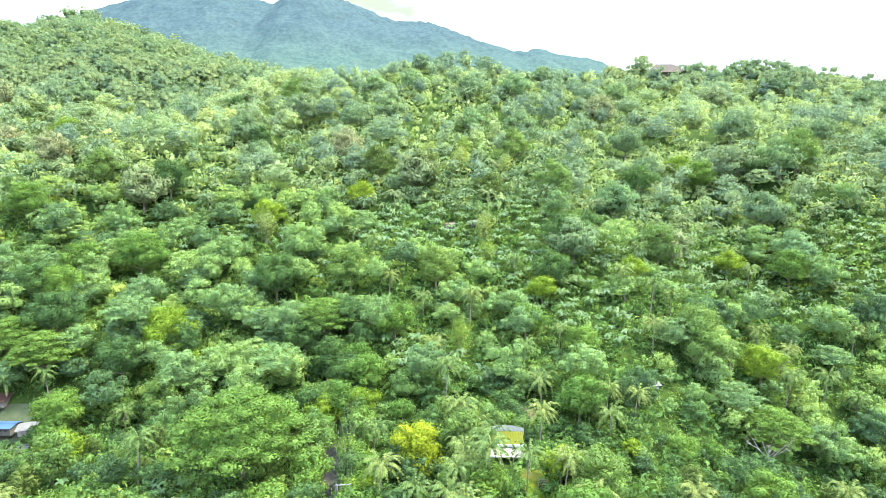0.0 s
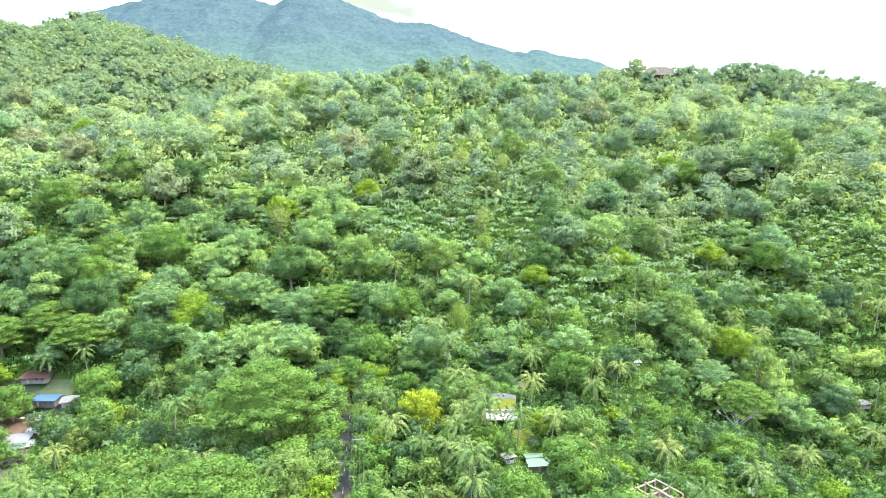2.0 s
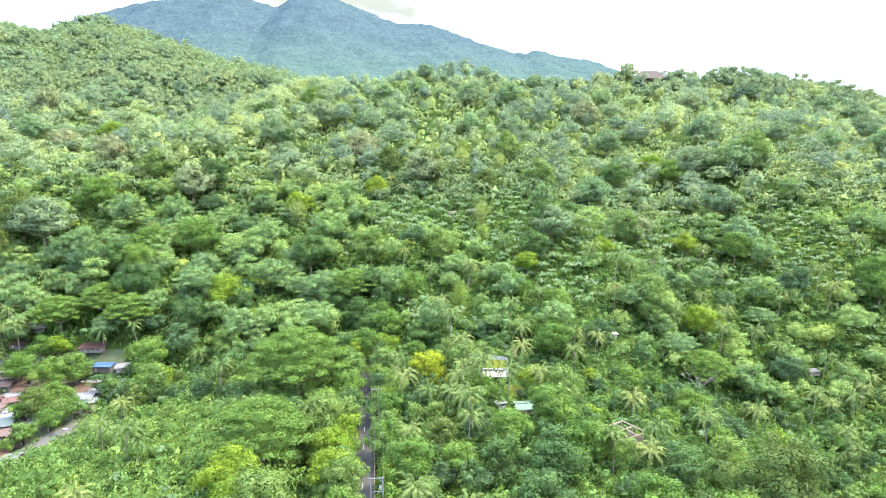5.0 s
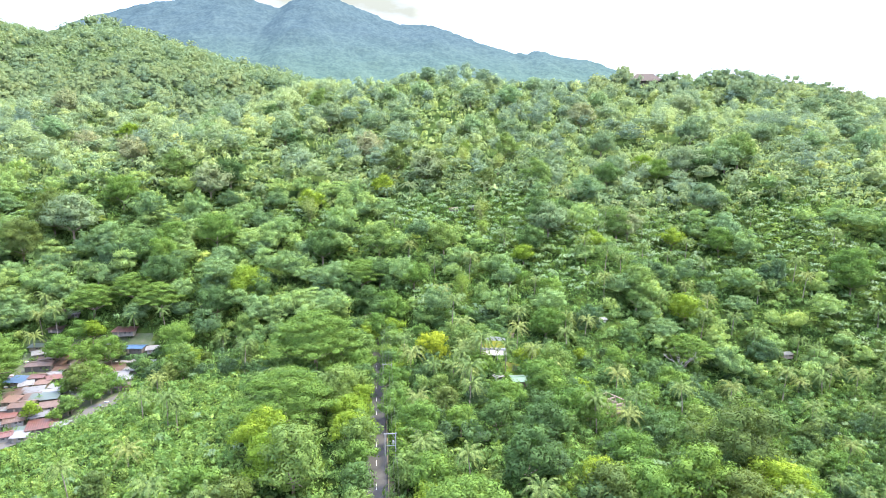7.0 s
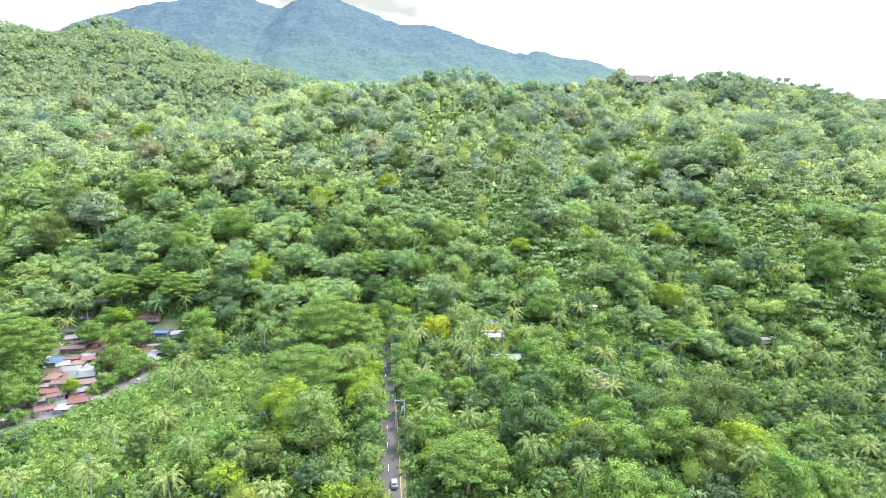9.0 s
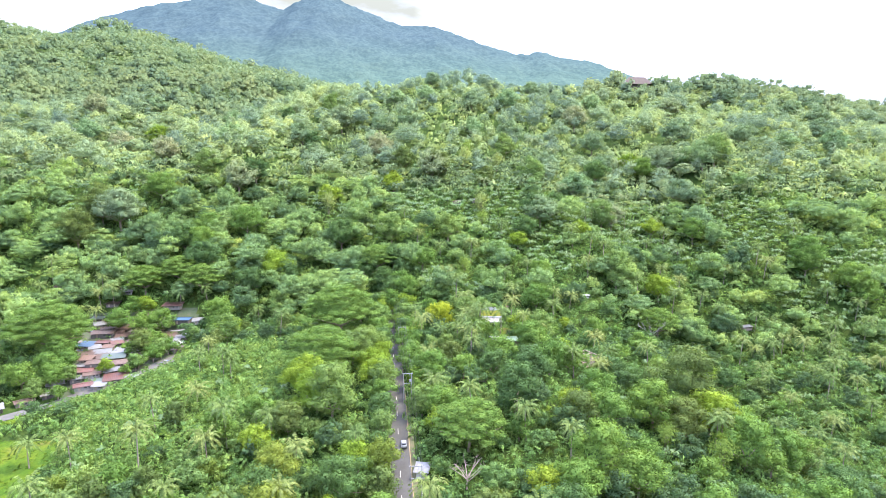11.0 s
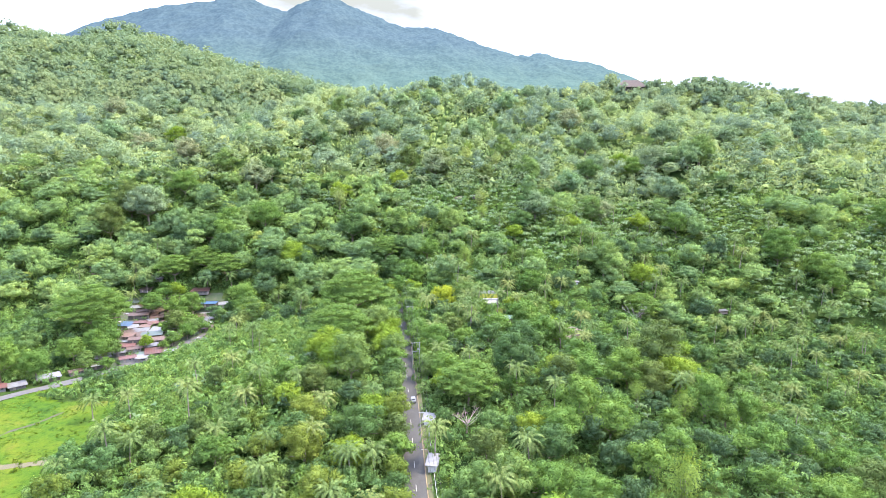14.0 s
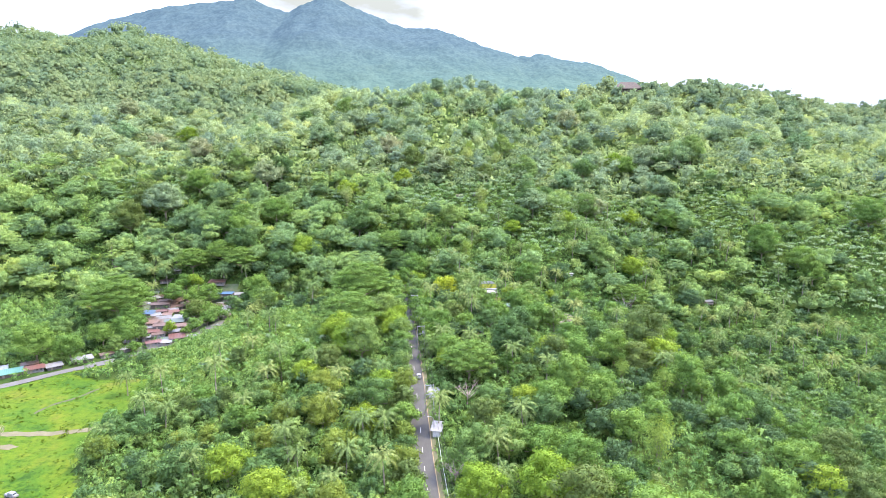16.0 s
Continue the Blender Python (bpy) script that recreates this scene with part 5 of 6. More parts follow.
def roof_material(name, base, rusty, share):
    m, n, l, b, _ = material(name)
    big, fine = texture(n, l, 0.7, 6.0, 0.65), texture(n, l, 6.0, 4.0)
    r = ramp(n, [(share - 0.08, base), (share + 0.12, rusty)])
    l.new(big.outputs["Fac"], r.inputs[0])
    fr = ramp(n, [(0.3, (0.8, 0.8, 0.8)), (0.7, (1.15, 1.15, 1.15))])
    l.new(fine.outputs["Fac"], fr.inputs[0])
    o = n.new("ShaderNodeObjectInfo")
    vr = ramp(n, [(0.0, (0.75, 0.75, 0.75)), (1.0, (1.2, 1.2, 1.2))])
    l.new(o.outputs["Random"], vr.inputs[0])
    l.new(mixed(n, l, "MULTIPLY", 1.0, mixed(n, l, "MULTIPLY", 1.0, r.outputs[0], fr.outputs[0]), vr.outputs[0]), b.inputs["Base Color"])
    b.inputs["Roughness"].default_value, b.inputs["Metallic"].default_value = 0.55, 0.15
    bump(n, l, b, fine.outputs["Fac"], 0.2, 0.01)
    return m


ROOF = {
    "red": (roof_material("roof_red", (0.100, 0.040, 0.032), (0.062, 0.034, 0.026), 0.50), "faded red"),
    "rust": (roof_material("roof_rust", (0.086, 0.054, 0.038), (0.052, 0.028, 0.018), 0.48), "rusty brown"),
    "orange": (roof_material("roof_orange", (0.106, 0.062, 0.042), (0.070, 0.044, 0.032), 0.52), "weathered orange"),
    "zinc": (roof_material("roof_zinc", (0.135, 0.139, 0.141), (0.066, 0.052, 0.042), 0.56), "grey zinc"),
    "white": (roof_material("roof_white", (0.150, 0.152, 0.152), (0.085, 0.076, 0.068), 0.56), "whitish metal"),
    "blue": (roof_material("roof_blue", (0.034, 0.080, 0.150), (0.040, 0.072, 0.116), 0.62), "faded blue"),
    "teal": (roof_material("roof_teal", (0.060, 0.092, 0.082), (0.070, 0.072, 0.062), 0.54), "faded teal"),
    "jade": (roof_material("roof_jade", (0.030, 0.112, 0.082), (0.040, 0.096, 0.070), 0.62), "jade green"),
    "green": (roof_material("roof_green", (0.078, 0.134, 0.088), (0.084, 0.126, 0.086), 0.66), "pale mint-green"),
}
M_WALL = plain_material("rough_plaster", [(0.075, 0.070, 0.060), (0.130, 0.120, 0.104)], 0.6, 0.9, 0, 0.3, 0.02, 0.25)
M_BLOCK = plain_material("painted_boards", [(0.070, 0.056, 0.040), (0.115, 0.095, 0.070)], 0.9, 0.9, 0, 0.4, 0.02, 0.3)
M_WHITE = plain_material("white_paint", [(0.36, 0.36, 0.35), (0.46, 0.46, 0.45)], 0.8, 0.7, 0, 0.2, 0.01)
M_TIMBER = plain_material("grey_timber", [(0.16, 0.13, 0.10), (0.27, 0.22, 0.17)], 1.2, 0.9, 0, 0.5, 0.02, 0.2)
M_DARK = plain_material("dark_opening", [(0.025, 0.025, 0.025), (0.05, 0.045, 0.04)], 1.0, 0.8, 0, 0.1, 0.01)
M_METAL = plain_material("galvanised_metal", [(0.22, 0.23, 0.23), (0.31, 0.32, 0.32)], 2.0, 0.5, 0.4, 0.1, 0.01)
M_TYRE = plain_material("rubber", [(0.02, 0.02, 0.02), (0.035, 0.035, 0.035)], 3.0, 0.85)


def house(colour, w, d, h, gable, x, y, turn, wall_mat=None, words="patched village house"):
    """A small house: walls, door, two windows and a sheet roof, pitched one way or gabled."""
    mat, hue = ROOF[colour]
    ob = new("house")
    k = int(abs(x * 13 + y * 7)) % 5
    wall_mat = wall_mat or (M_WALL, M_TIMBER, M_CONCRETE, M_WALL, M_BLOCK)[k]
    w, d, h = w * 1.2, d * 1.2, h * 0.66
    rise = (0.13 if gable == 0 else 0.24) * d * (1 if gable == 0 else 0.5)
    piece("wall", box(w, d, h + 0.5, 0, 0, -0.5), wall_mat, ob)
    if gable:
        for s in (1, -1):
            v, f = sheet_roof(w, d / 2, rise, 0.45, h + 0.05)
            v[:, 1] += -d / 4
            if s < 0:
                v = v * [-1, -1, 1]
            part("roof_sheet", quick_mesh("roof_sheet", v, f, mat), ob, f"{hue} corrugated roof slope")
        for sx in (-1, 1):
            bm = bmesh.new()
            bm.faces.new([bm.verts.new(p) for p in ((sx * w / 2 * 0.999, -d / 2, h), (sx * w / 2 * 0.999, d / 2, h), (sx * w / 2 * 0.999, 0, h + rise))])
            bmesh.ops.solidify(bm, geom=bm.faces[:], thickness=0.08)
            piece("gable_end", bm, wall_mat, ob)
    else:
        part("roof_sheet", quick_mesh("roof_sheet", *sheet_roof(w, d, rise, 0.8, h + 0.05), mat), ob, f"{hue} corrugated roof sheet")
    piece("door", box(0.85, 0.08, min(1.7, h - 0.15), -w * 0.22, -d / 2 - 0.02, 0), M_TIMBER, ob)
    for k in (0.12, 0.34):
        win = piece("window", box(0.9, 0.07, h * 0.36, w * k, -d / 2 - 0.02, h * 0.45), M_DARK, ob)
        piece("sill", box(1.05, 0.16, 0.08, w * k, -d / 2 - 0.06, h * 0.45 - 0.08), wall_mat, win)
    tagged(ob, f"{words} with {'gabled' if gable else 'sloping'} {hue} roof", "house", "village houses")
    ob.matrix_basis = pose(x, y, ground_z(x, y) + 0.1, (k - 2) * 1.3, ((k * 3) % 5 - 2) * 1.3, turn)
    return ob


# the village beside the side road
gx, gy = np.meshgrid(np.arange(-208, -132, 2.0), np.arange(112, 216, 2.0))
_i = np.arange(gx.size).reshape(gx.shape)
F = np.stack([_i[:-1, :-1], _i[:-1, 1:], _i[1:, 1:], _i[1:, :-1]], -1).reshape(-1, 4)
F = F[in_village(gx, gy).ravel()[F].all(1)]
used = np.unique(F)
back = np.zeros(gx.size, int)
back[used] = np.arange(len(used))
M_YARD = plain_material("trodden_yard", [(0.050, 0.044, 0.032), (0.032, 0.052, 0.016), (0.075, 0.066, 0.050)], 0.2, 0.95, 0, 0.5, 0.05)
tagged(new("village_yard", quick_mesh("village_yard", np.stack([gx, gy, ground(gx, gy) + 0.1], -1).reshape(-1, 3)[used], back[F], M_YARD, smooth=True)), "trodden earth yards between the village houses", "yard", kind="structure")
P = scatter(-206, -134, 114, 214, 5.2, rng, 0.0, 0.5)
P = P[in_village(P[:, 0], P[:, 1])]
R = rng.uniform(0.9, 2.4, len(P))
stuff("yard_bushes", "garden bushes and weeds between village houses", "bushes", M_SHRUB, woods(P, R, R * rng.uniform(0.8, 1.3, len(P)), BUSH, 10, 0.5))
for row in (("red", 7.5, 6, 2.6, 0, -153, 137, 24), ("orange", 7, 6.5, 3.4, 1, -167, 148, 12), ("teal", 8, 5, 3.0, 0, -163, 155, 16), ("red", 6, 5, 2.5, 1, -164, 130, 30), ("teal", 3.6, 3, 2.3, 0, -159, 134, 24),
            ("rust", 9, 7, 3.2, 1, -186, 190, 8), ("red", 5, 5, 3.0, 1, -180, 178, 5), ("blue", 6, 5, 2.7, 0, -187, 175, -8), ("red", 8, 5.5, 3.0, 0, -158, 212, 4), ("blue", 7.5, 5.5, 3.2, 1, -149.5, 204, -4),
            ("white", 4, 4, 2.4, 0, -141, 203, 20), ("white", 6.5, 5, 2.8, 0, -146, 179, 14), ("teal", 4, 3.5, 2.8, 0, -144, 173, 10), ("rust", 7, 5, 2.4, 0, -152, 185, 2), ("zinc", 6, 4.5, 2.4, 0, -173, 163, 18)):
    house(*row)
for row in (("zinc", 8, 4, 2.6, 0, -163, 161, 22), ("white", 5, 4, 2.2, 0, -177, 131, 34), ("rust", 5, 4, 2.6, 0, -165, 139, 30), ("zinc", 4.5, 4, 2.4, 0, -158, 143, 26), ("rust", 5, 4, 2.5, 0, -158, 149, 20),
            ("white", 4, 3.5, 2.3, 0, -152, 157, 25), ("teal", 5, 4, 2.6, 0, -199, 208, 6), ("rust", 8, 6, 3.0, 1, -200, 226, 4), ("zinc", 5, 4, 2.4, 0, -190, 224, 12), ("rust", 5, 4, 2.4, 0, -194, 216, 0),
            ("white", 5, 3, 2.4, 0, -150, 196, 10), ("zinc", 6, 4, 2.3, 0, -145, 189, 2), ("rust", 4, 4, 2.3, 0, -140, 190, 30), ("orange", 5, 4, 2.8, 1, -183, 118, 40), ("zinc", 7, 4.5, 2.5, 0, -190, 108, 38)):
    house(*row)
for row in (("white", 5, 4, 2.2, 0, -198, 98, 40), ("jade", 9, 5, 2.6, 0, -214, 89, 36), ("red", 6, 4, 2.6, 0, -205, 94, 36), ("rust", 6, 5, 2.8, 1, -212, 101, 32), ("zinc", 6, 4, 2.5, 0, -223, 94, 30),
            ("orange", 7, 5, 3.0, 1, -230, 230, 0), ("red", 5, 4, 2.8, 1, -285, 230, 10), ("white", 4, 3, 2.2, 0, -176, 124, 36), ("zinc", 4, 3, 2.2, 0, -170, 135, 28), ("white", 4, 3, 2.4, 0, -166, 168, 10)):
    house(*row)

hues = ["rust", "zinc", "red", "rust", "zinc", "orange", "rust", "white", "rust", "orange"]
for k in range(80):
    u, v = (k % 5 + rng.uniform(-0.3, 0.3)) / 4.2, (k // 5 + rng.uniform(-0.3, 0.3)) / 16.0
    y = 130 + 82 * v
    x = -140 - 0.06 * (y - 150) - 6 - (22 + 26 * v) * u
    if all((x - o.location.x) ** 2 + (y - o.location.y) ** 2 > 19 for o in bpy.data.objects if o.name.startswith("house")) and all((x - tx) ** 2 + (y - ty) ** 2 > 12 for tx, ty, _ in TREES_YARD) and in_village(np.array([x]), np.array([y]))[0]:
        house(hues[int(rng.integers(len(hues)))], float(rng.uniform(3.6, 6.0)), float(rng.uniform(3.0, 4.6)), float(rng.uniform(2.1, 2.9)), int(rng.random() < 0.3), x, y, float(rng.uniform(-14, 48)))

for row in (("zinc", 4, 3.5, 2.4, 0, -140, 196, 12), ("white", 3.5, 3, 2.2, 0, -138, 189, 26), ("zinc", 5, 3.5, 2.5, 0, -144, 187, -6), ("rust", 4.5, 3.5, 2.4, 0, -150, 190, 15), ("white", 4, 3, 2.3, 0, -141, 176, 30),
            ("rust", 4, 4, 2.4, 0, -138, 168, 18), ("teal", 3.5, 3, 2.2, 0, -147, 171, 5), ("zinc", 5, 3, 2.3, 0, -164, 206, 8), ("rust", 5, 4, 2.5, 1, -170, 199, 0)):
    house(*row)

# loose sheets, tarpaulins and planks in the yards
TARPS = [plain_material(nm, cs, 0.8, 0.7, 0, 0.4, 0.03, 0.2) for nm, cs in (("blue_tarpaulin", [(0.03, 0.07, 0.14), (0.05, 0.10, 0.18)]), ("old_sheet", [(0.20, 0.195, 0.185), (0.30, 0.29, 0.275)]), ("rusty_sheet", [(0.09, 0.05, 0.035), (0.14, 0.08, 0.06)]))]
for k in range(70):
    y = float(rng.uniform(116, 200))
    x = float(rng.uniform(-205, -136))
    if not in_village(np.array([x]), np.array([y]))[0]:
        continue
    w, d = float(rng.uniform(1.2, 2.6)), float(rng.uniform(1.0, 2.2))
    heap = new("scrap_heap")
    for j in range(3):
        sheet = piece("sheet", box(w * (1 - 0.18 * j), d * (1 - 0.1 * j), 0.12, 0.15 * j, -0.1 * j, 0.25 * j, 0.02), TARPS[(k + j) % 3], heap)
        sheet.rotation_euler = (0.12 * (j - 1), 0.1 * (1 - j), 0.5 * j)
    piece("pile", box(w * 0.8, d * 0.8, 0.7, 0, 0, -0.4, 0.05), M_TIMBER, heap)
    tagged(heap, "heap of loose roof sheets and boards in yard", "scrap heap", "village scrap heaps")
    heap.matrix_basis = pose(x, y, ground_z(x, y) + 0.15, 0, 0, float(rng.uniform(0, 180)))

# houses among the trees by the road
house("green", 8.0, 6.0, 2.4, 1, 27.4, 139.3, 4, M_BLOCK, "small cottage under trees")
house("teal", 2.8, 2.6, 2.2, 1, 9.9, 98.3, -20, M_WALL, "little garden shed")
house("white", 1.9, 1.5, 2.6, 0, 17.7, 140.7, 25, M_WHITE, "small white outbuilding")
house("white", 2.8, 2.0, 1.5, 0, 74, 213, 0, M_WHITE, "small white hut in woods")
house("zinc", 4.6, 4.0, 2.4, 1, 169, 221, 15, M_TIMBER, "small thatched-looking grey hut")
house("orange", 4.5, 4.0, 2.6, 1, 3, 316, 10, M_WALL, "little hillside farm hut")
house("white", 4.5, 3.5, 2.4, 0, 17, 315, -6, M_WALL, "little hillside farm hut")
house("white", 5.6, 2.2, 3.0, 0, -9.3, 21.2, 84, M_WHITE, "white roadside store")
house("zinc", 4.2, 2.6, 2.6, 0, -11.2, 44.6, 84, M_WHITE, "grey roadside shed")

# pavilion with a yellow roof panel
M_YELLOW_SHEET = plain_material("yellow_sheet", [(0.088, 0.094, 0.010), (0.066, 0.074, 0.010)], 0.5, 0.95, 0, 0.2, 0.01)
M_YELLOW_SHEET.node_tree.nodes["Principled BSDF"].inputs["Specular IOR Level"].default_value = 0.1
pav = new("pavilion")
piece("wall", box(9.0, 5.0, 3.4, 0, 2.5, -0.6), M_WHITE, pav)
part("roof_panel", quick_mesh("roof_panel", *sheet_roof(8.6, 4.2, 1.5, 0.15, 3.0), M_YELLOW_SHEET), pav, "yellow-green translucent roof panel")
bm = bmesh.new()
top = [(-4.8 + 9.6 * k / 14, 4.4 + 0.85 * math.sin(math.pi * k / 14)) for k in range(15)]
vs = [bm.verts.new((x, 2.5, 3.4)) for x, _ in top] + [bm.verts.new((x, 2.5, z + 0.9)) for x, z in top]
for k in range(14):
    bm.faces.new((vs[k], vs[k + 1], vs[k + 16], vs[k + 15]))
bmesh.ops.solidify(bm, geom=bm.faces[:], thickness=1.4)
piece("parapet", bm, M_WHITE, pav, "white curved parapet")
piece("fascia", box(9.8, 0.35, 0.6, 0, -2.3, 2.5, 0.03), M_WHITE, pav, "white fascia beam")
part("awning", quick_mesh("awning", *(lambda v, f: (v + [0, -3.9, 0], f))(*sheet_roof(9.6, 3.0, 0.6, 0.1, 1.6)), M_CONCRETE), pav, "grey sheet awning")
piece("edge_beam", box(10.4, 0.3, 0.35, 0, -5.6, 1.3, 0.03), M_WHITE, pav)
for x in (-4.8, -1.6, 1.6, 4.8):
    piece("post", box(0.22, 0.22, 2.2, x, -5.4, -0.7, 0.02), M_WHITE, pav)
tagged(pav, "white pavilion with curved parapet and yellow-green roof panel", "pavilion")
pav.matrix_basis = pose(17.7, 168, ground_z(17.7, 166) + 0.6, 0, 0, -2) @ Matrix.Scale(1.1, 4)

patio = tagged(new("terrace", quick_mesh("terrace", [(-5, -2.5, 0), (5, -2.5, 0), (5, 2.5, 0), (-5, 2.5, 0), (-5, -2.5, -1.5), (5, -2.5, -1.5), (5, 2.5, -1.5), (-5, 2.5, -1.5)],
               [[0, 1, 2, 3], [0, 4, 5, 1], [1, 5, 6, 2], [2, 6, 7, 3], [3, 7, 4, 0]], M_DIRT)), "brown bare terrace behind the pavilion", "terrace", kind="structure")
patio.matrix_basis = pose(19.3, 186.8, ground_z(19.3, 186.8) + 0.9)
house("orange", 3.4, 3.2, 3.2, 1, 26.5, 191, 70, M_WALL, "tall tan outhouse beside terrace")

# garden steps and lawn by the cottage
lawn_x, lawn_y = np.meshgrid(np.arange(20.5, 29, 1.4), np.arange(144.5, 160, 1.5))
_i = np.arange(lawn_x.size).reshape(lawn_x.shape)
tagged(new("lawn", quick_mesh("lawn", np.stack([lawn_x, lawn_y, ground(lawn_x, lawn_y) + 0.15], -1).reshape(-1, 3), np.stack([_i[:-1, :-1], _i[:-1, 1:], _i[1:, 1:], _i[1:, :-1]], -1).reshape(-1, 4), M_MEADOW)),
       "small bright lawn between cottage and pavilion", "lawn", kind="structure")
steps = new("garden_steps")
for k in range(6):
    piece("step", box(2.6, 0.6, 0.35, 0, 0.55 * k, 0.16 * k - 0.2, 0.02), M_DIRT, steps)
tagged(steps, "short flight of worn earth-brown garden steps", "steps")
steps.matrix_basis = pose(25.2, 150, ground_z(25.2, 150) + 0.15, 0, 0, -12)

# unfinished building: a bare frame of posts and beams
shell = new("unfinished_building")
for i in range(4):
    for j in range(3):
        piece("post", box(0.35, 0.35, 4.4 - 0.7 * ((i + j) % 2), -6 + 4 * i, -4.5 + 4.5 * j, -0.8, 0.02), M_TIMBER, shell)
for j in range(3):
    piece("beam", box(12.6, 0.32, 0.35, 0, -4.5 + 4.5 * j, 2.75 if j else 2.2, 0.02), M_TIMBER, shell)
for i in range(4):
    piece("beam", box(0.3, 9.4, 0.3, -6 + 4 * i, 0, 3.12, 0.02), M_TIMBER, shell)
piece("slab", box(13, 10, 0.9, 0, 0, -1.5, 0.03), M_DIRT, shell)
piece("half_wall", box(0.2, 9, 1.6, 6.0, 0, -0.6), M_TIMBER, shell)
piece("half_wall", box(8, 0.2, 1.0, -1.5, 4.5, -0.6), M_TIMBER, shell)
for k in range(7):
    piece("plank", box(0.28, rng.uniform(3.0, 5.5), 0.09, rng.uniform(-5, 5), rng.uniform(-3, 3), 0.0 + 0.1 * k), M_TIMBER, shell)
tagged(shell, "unfinished roofless building of bare grey posts and beams", "building")
shell.matrix_basis = pose(54.5, 129.5, ground_z(54.5, 129.5) + 1.6, 0, 0, 32)

# hilltop hall with a great hipped roof
M_THATCH = plain_material("brown_thatch", [(0.044, 0.034, 0.028), (0.068, 0.053, 0.044)], 0.5, 0.95, 0, 0.5, 0.1)
hall = new("hilltop_hall")
hx, hy = 250.0, 742.0
piece("wall", box(30, 17, 9.5, 0, 0, -4.5), M_THATCH, hall)
bm = bmesh.new()
lo = [bm.verts.new(p) for p in ((-20, -12, 4.5), (20, -12, 4.5), (20, 12, 4.5), (-20, 12, 4.5))]
hi = [bm.verts.new(p) for p in ((-10, -0.6, 14.5), (10, -0.6, 14.5), (10, 0.6, 14.5), (-10, 0.6, 14.5))]
for k in range(4):
    bm.faces.new((lo[k], lo[(k + 1) % 4], hi[(k + 1) % 4], hi[k]))
bm.faces.new(hi)
bm.faces.new(lo[::-1])
piece("roof", bm, M_THATCH, hall, "brown hipped thatch roof")
tagged(hall, "large brown hip-roofed hall on the ridge", "hall")
hall.matrix_basis = pose(hx, hy, ground_z(hx, hy) + 3.2, 0, 0, 0)

# ---- poles, wires, fence, traffic ----
def pole_pair(x, y, transformer):
    """A two-legged power pole: legs, crossarm, insulators, brace and a can transformer."""
    ob = new("power_pole")
    h = 11.0
    for s in (-1, 1):
        bm = bmesh.new()
        bmesh.ops.create_cone(bm, cap_ends=True, segments=10, radius1=0.19, radius2=0.12, depth=h + 1, matrix=Matrix.Translation((s * 1.5, 0, (h - 1) / 2)))
        piece("leg", bm, M_METAL if s > 0 else M_CONCRETE, ob)
    piece("crossarm", box(3.8, 0.16, 0.2, 0, 0, h - 0.35, 0.02), M_METAL, ob, "pale steel crossarm")
    piece("lower_arm", box(3.2, 0.12, 0.14, 0, 0, h - 4.0, 0.02), M_METAL, ob)
    for k in (-1.7, -0.6, 0.6, 1.7):
        bm = bmesh.new()
        bmesh.ops.create_cone(bm, cap_ends=True, segments=8, radius1=0.09, radius2=0.05, depth=0.34, matrix=Matrix.Translation((k, 0, h + 0.0)))
        piece("insulator", bm, M_WHITE, ob, "white porcelain insulator")
    v, f = tube([(1.5, 0, h - 1.8), (0.5, 0, h - 0.3)], [0.05, 0.05], 5)
    part("brace", quick_mesh("brace", v, f, M_METAL), ob)
    if transformer:
        bm = bmesh.new()
        bmesh.ops.create_cone(bm, cap_ends=True, segments=12, radius1=0.32, radius2=0.32, depth=0.95, matrix=Matrix.Translation((0.9, -0.1, h - 2.9)))
        bmesh.ops.bevel(bm, geom=bm.edges[:], offset=0.04, segments=1, affect="EDGES")
        piece("transformer", bm, M_METAL, ob, "grey can transformer")
    tagged(ob, "two-legged power pole with steel crossarm and insulators" + (" and can transformer" if transformer else ""), "power pole", "power poles along the road")
    ob.matrix_basis = pose(x, y, ground_z(x, y), 0, 0, 6)
    return ob


POLE_YS = (-110.0, -48.0, 32.6, 86.5, 142.0, 197.0)
pole_at = [(float(road_x(y)) + 4.2, y) for y in POLE_YS]
for k, (x, y) in enumerate(pole_at):
    pole_pair(x, y, k == 3)
for k in range(len(pole_at) - 1):
    for off in (-1.7, -0.6, 0.6, 1.7):
        (x0, y0), (x1, y1) = pole_at[k], pole_at[k + 1]
        z0, z1 = ground_z(x0, y0) + 11.15, ground_z(x1, y1) + 11.15
        pts = [(x0 + off + (x1 - x0) * t, y0 + (y1 - y0) * t, z0 + (z1 - z0) * t - 3.2 * t * (1 - t)) for t in np.linspace(0, 1, 9)]
        tagged(new("wire", quick_mesh("wire", *tube(pts, [0.03] * 9, 4), M_DARK)), "thin dark power line slung between poles", "wire", "power lines")

fence = new("fence")
ys = np.arange(-120, 52, 2.6)
for y in ys:
    x = float(road_x(y)) + 6.1
    ob = piece("fence_post", box(0.16, 0.16, 1.0, 0, 0, -0.2), M_WHITE, fence) if y == ys[0] else part("fence_post", fence.children[0].data, fence)
    ob.location = (x, y, ground_z(x, y))
rail = np.array([(float(road_x(y)) + 6.1, y, ground_z(float(road_x(y)) + 6.1, y) + 0.7) for y in ys])
part("rail", quick_mesh("rail", *tube(rail, [0.07] * len(rail), 4), M_WHITE), fence, "pale painted rail")
tagged(fence, "low pale roadside fence with short posts", "fence")

lamp = new("street_lamp")
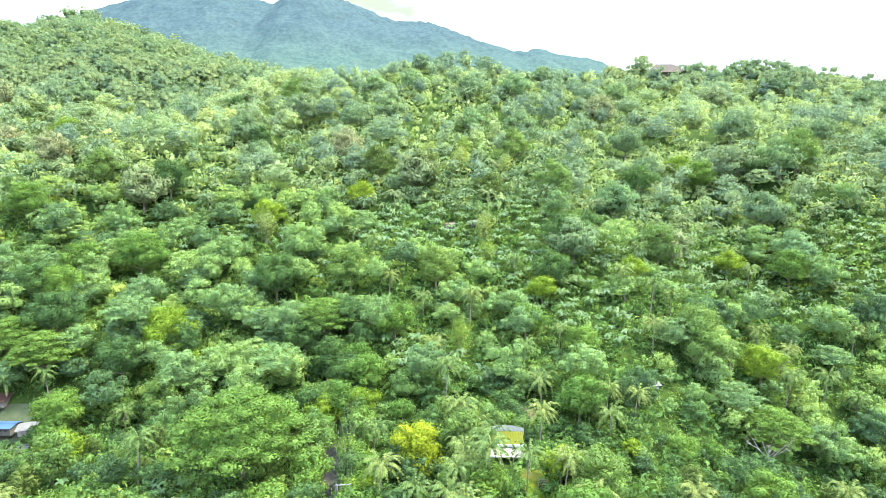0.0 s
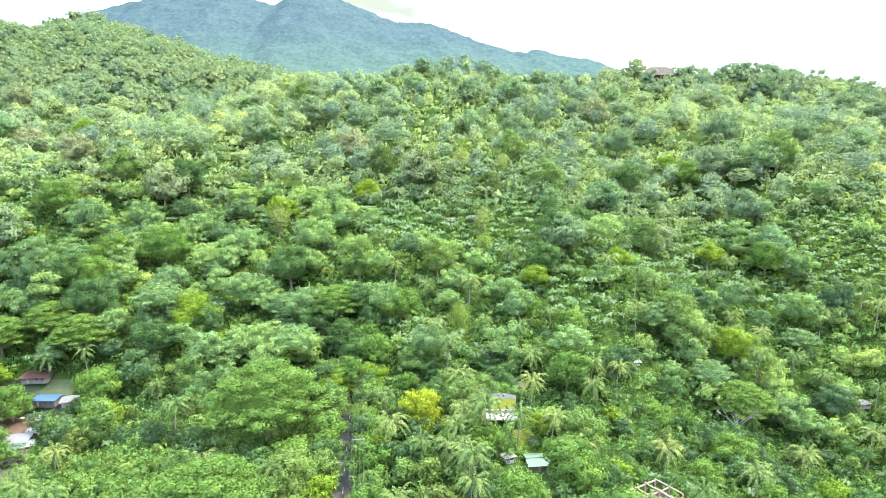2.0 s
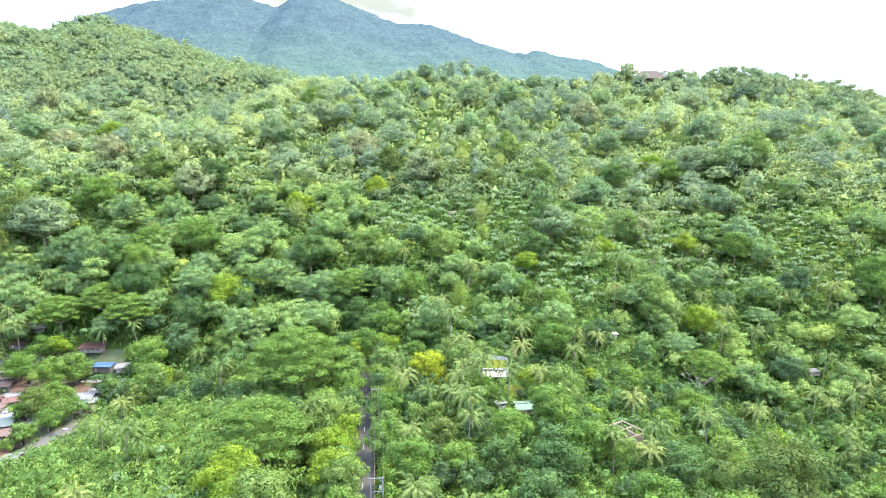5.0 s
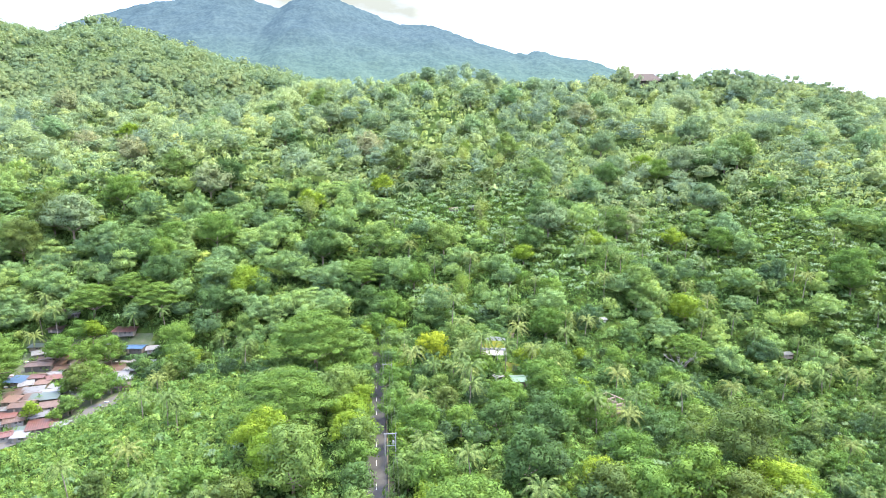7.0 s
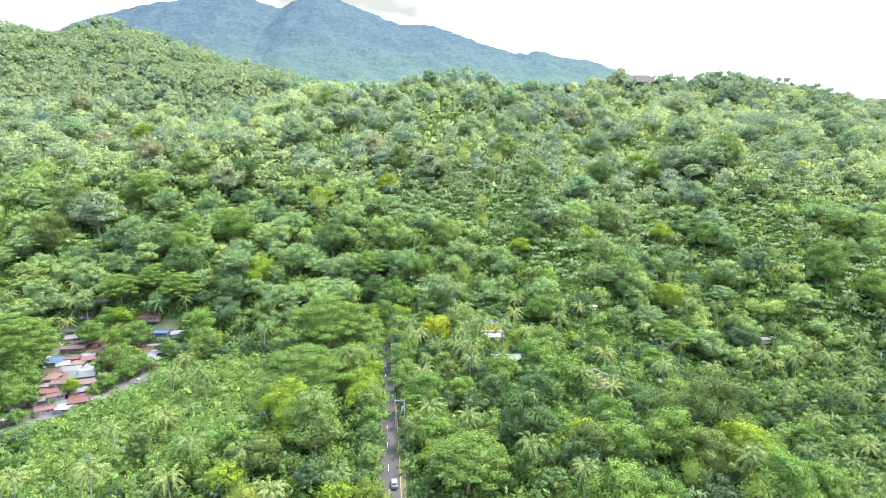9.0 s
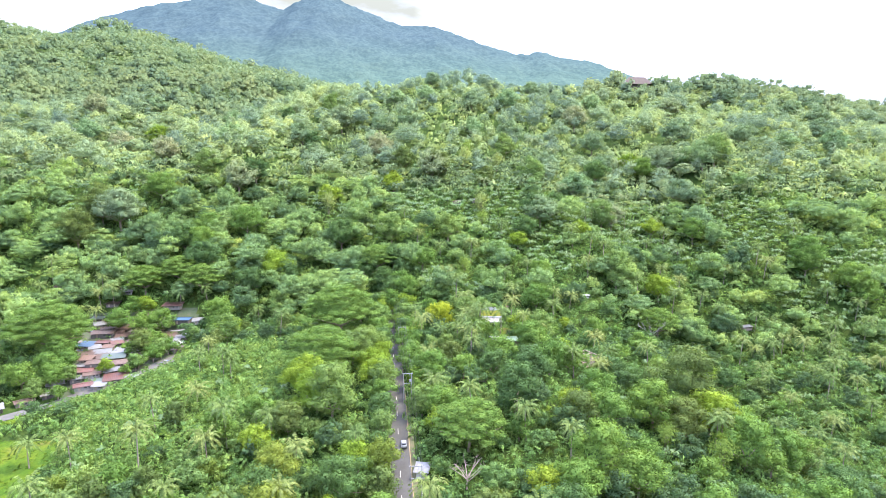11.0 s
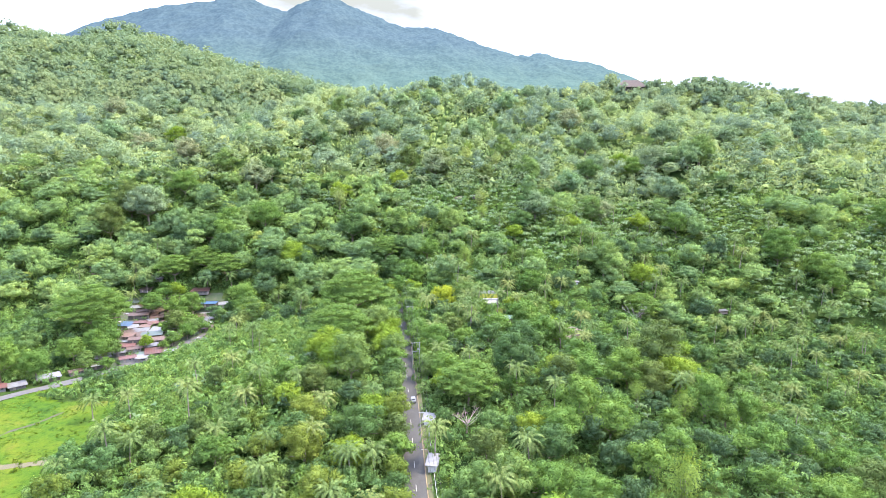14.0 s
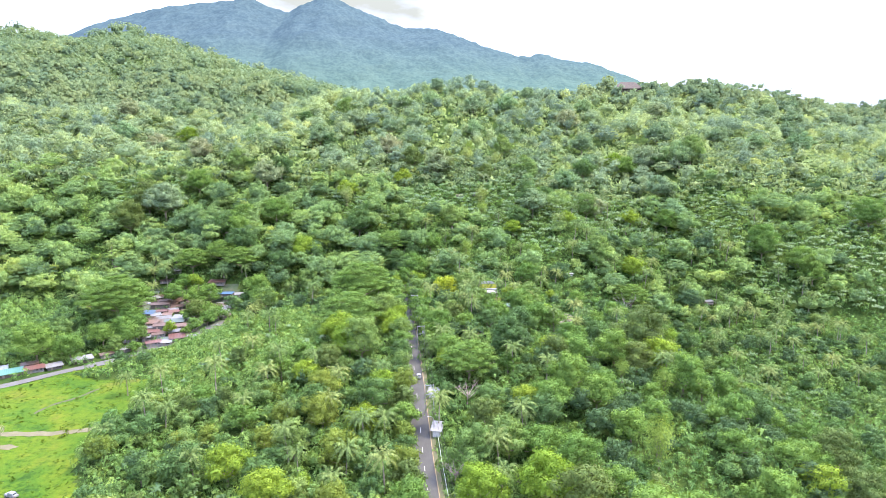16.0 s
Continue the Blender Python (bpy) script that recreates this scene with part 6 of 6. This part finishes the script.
part("post", quick_mesh("post", *tube([(0, 0, 0), (0, 0, 6.4), (-0.5, 0, 7.0), (-1.7, 0, 7.2)], [0.09, 0.07, 0.05, 0.05], 7), M_METAL), lamp)
piece("head", box(0.8, 0.26, 0.14, -2.0, 0, 7.12, 0.03), M_WHITE, lamp, "pale lamp head")
tagged(lamp, "slim grey street lamp beside the road", "street lamp")
lamp.matrix_basis = pose(float(road_x(19.4)) + 4.6, 19.4, ground_z(float(road_x(19.4)) + 4.6, 19.4), 0, 0, 5)

car = new("car")
M_CAR = plain_material("silver_paint", [(0.16, 0.165, 0.17), (0.20, 0.205, 0.21)], 1.0, 0.35, 0.3, 0.05, 0.005)
M_GLASS = plain_material("tinted_glass", [(0.02, 0.025, 0.03), (0.03, 0.035, 0.04)], 1.0, 0.1)
bm = box(1.75, 4.4, 0.75, 0, 0, 0.35)
bmesh.ops.bevel(bm, geom=bm.edges[:], offset=0.16, segments=2, affect="EDGES")
piece("body", bm, M_CAR, car, "silver car body")
bm = box(1.6, 2.7, 0.75, 0, -0.35, 1.02)
for v in bm.verts:
    if v.co.z > 1.4:
        v.co.x *= 0.82
        v.co.y = -0.35 + (v.co.y + 0.35) * 0.78
bmesh.ops.bevel(bm, geom=bm.edges[:], offset=0.08, segments=2, affect="EDGES")
cabin = piece("cabin", bm, M_CAR, car)
for y0, tilt in ((-1.62, 14), (0.92, -16)):
    ob = piece("windscreen", box(1.22, 0.03, 0.5, 0, 0, 0), M_GLASS, cabin, "dark windscreen")
    ob.matrix_basis = pose(0, y0, 1.12, -tilt, 0, 0)
for sx in (-1, 1):
    for sy in (-1.35, 1.35):
        bm = bmesh.new()
        bmesh.ops.create_cone(bm, cap_ends=True, segments=14, radius1=0.33, radius2=0.33, depth=0.22, matrix=Matrix.Translation((sx * 0.82, sy, 0.33)) @ Matrix.Rotation(math.pi / 2, 4, "Y"))
        piece("wheel", bm, M_TYRE, car)
    piece("tail_light", box(0.3, 0.05, 0.16, sx * 0.65, -2.2, 0.75), ROOF["red"][0], car, "red tail light")
tagged(car, "silver estate car driving along the asphalt road", "car")
car.matrix_basis = pose(float(road_x(58.5)) + 1.6, 58.5, ground_z(road_x(58.5) + 1.6, 58.5) + 0.12, 1.5, 0, 6)
van = copy_thing(car, pose(0, 0, 0))
tagged(van, "pale silver car parked on the meadow grass", "car")
van.matrix_basis = pose(-140.5, -17.0, ground_z(-140.5, -17.0) + 0.15, 0, 0, 72)


# dead trees
def dead_tree(x, y, h, mat, words, seed):
    r = np.random.default_rng(seed)
    ob = new("dead_tree")
    part("trunk", quick_mesh("trunk", *tube([(0, 0, -0.5), (0.2, 0.1, h * 0.35)], [0.28, 0.2], 7), mat), ob)
    for i in range(9):
        a, q = 2.4 * i, r.uniform(0.35, 0.6) * h
        p0 = np.array([0.2, 0.1, h * (0.22 + 0.02 * i)])
        p1 = p0 + [q * 0.5 * math.cos(a), q * 0.5 * math.sin(a), h * 0.25]
        p2 = p0 + [q * math.cos(a), q * math.sin(a), h * r.uniform(0.4, 0.6)]
        limbs = [tube([p0, p1, p2], [0.15, 0.09, 0.03], 5)]
        for j in range(7):
            t = r.uniform(0.3, 1)
            s = p1 + (p2 - p1) * t
            limbs.append(tube([s, s + r.normal(0, 0.09 * h, 3) + [0, 0, 0.07 * h]], [0.05, 0.015], 4))
        part("branch", quick_mesh("branch", *join(limbs), mat), ob)
    tagged(ob, words, "dead tree")
    ob.matrix_basis = pose(x, y, ground_z(x, y))


dead_tree(2, 36.2, 9.5, M_DEAD, "leafless dead tree with pinkish-grey branches", 5)
dead_tree(106, 194, 15.5, M_BLEACHED, "bare grey dead tree with bleached branches", 6)
dead_tree(-3.2, -10, 8, M_DEAD, "leafless dead tree with pale brown branches", 8)
dead_tree(-172, 22, 5, M_TIMBER, "thin bare sapling standing in meadow", 7)
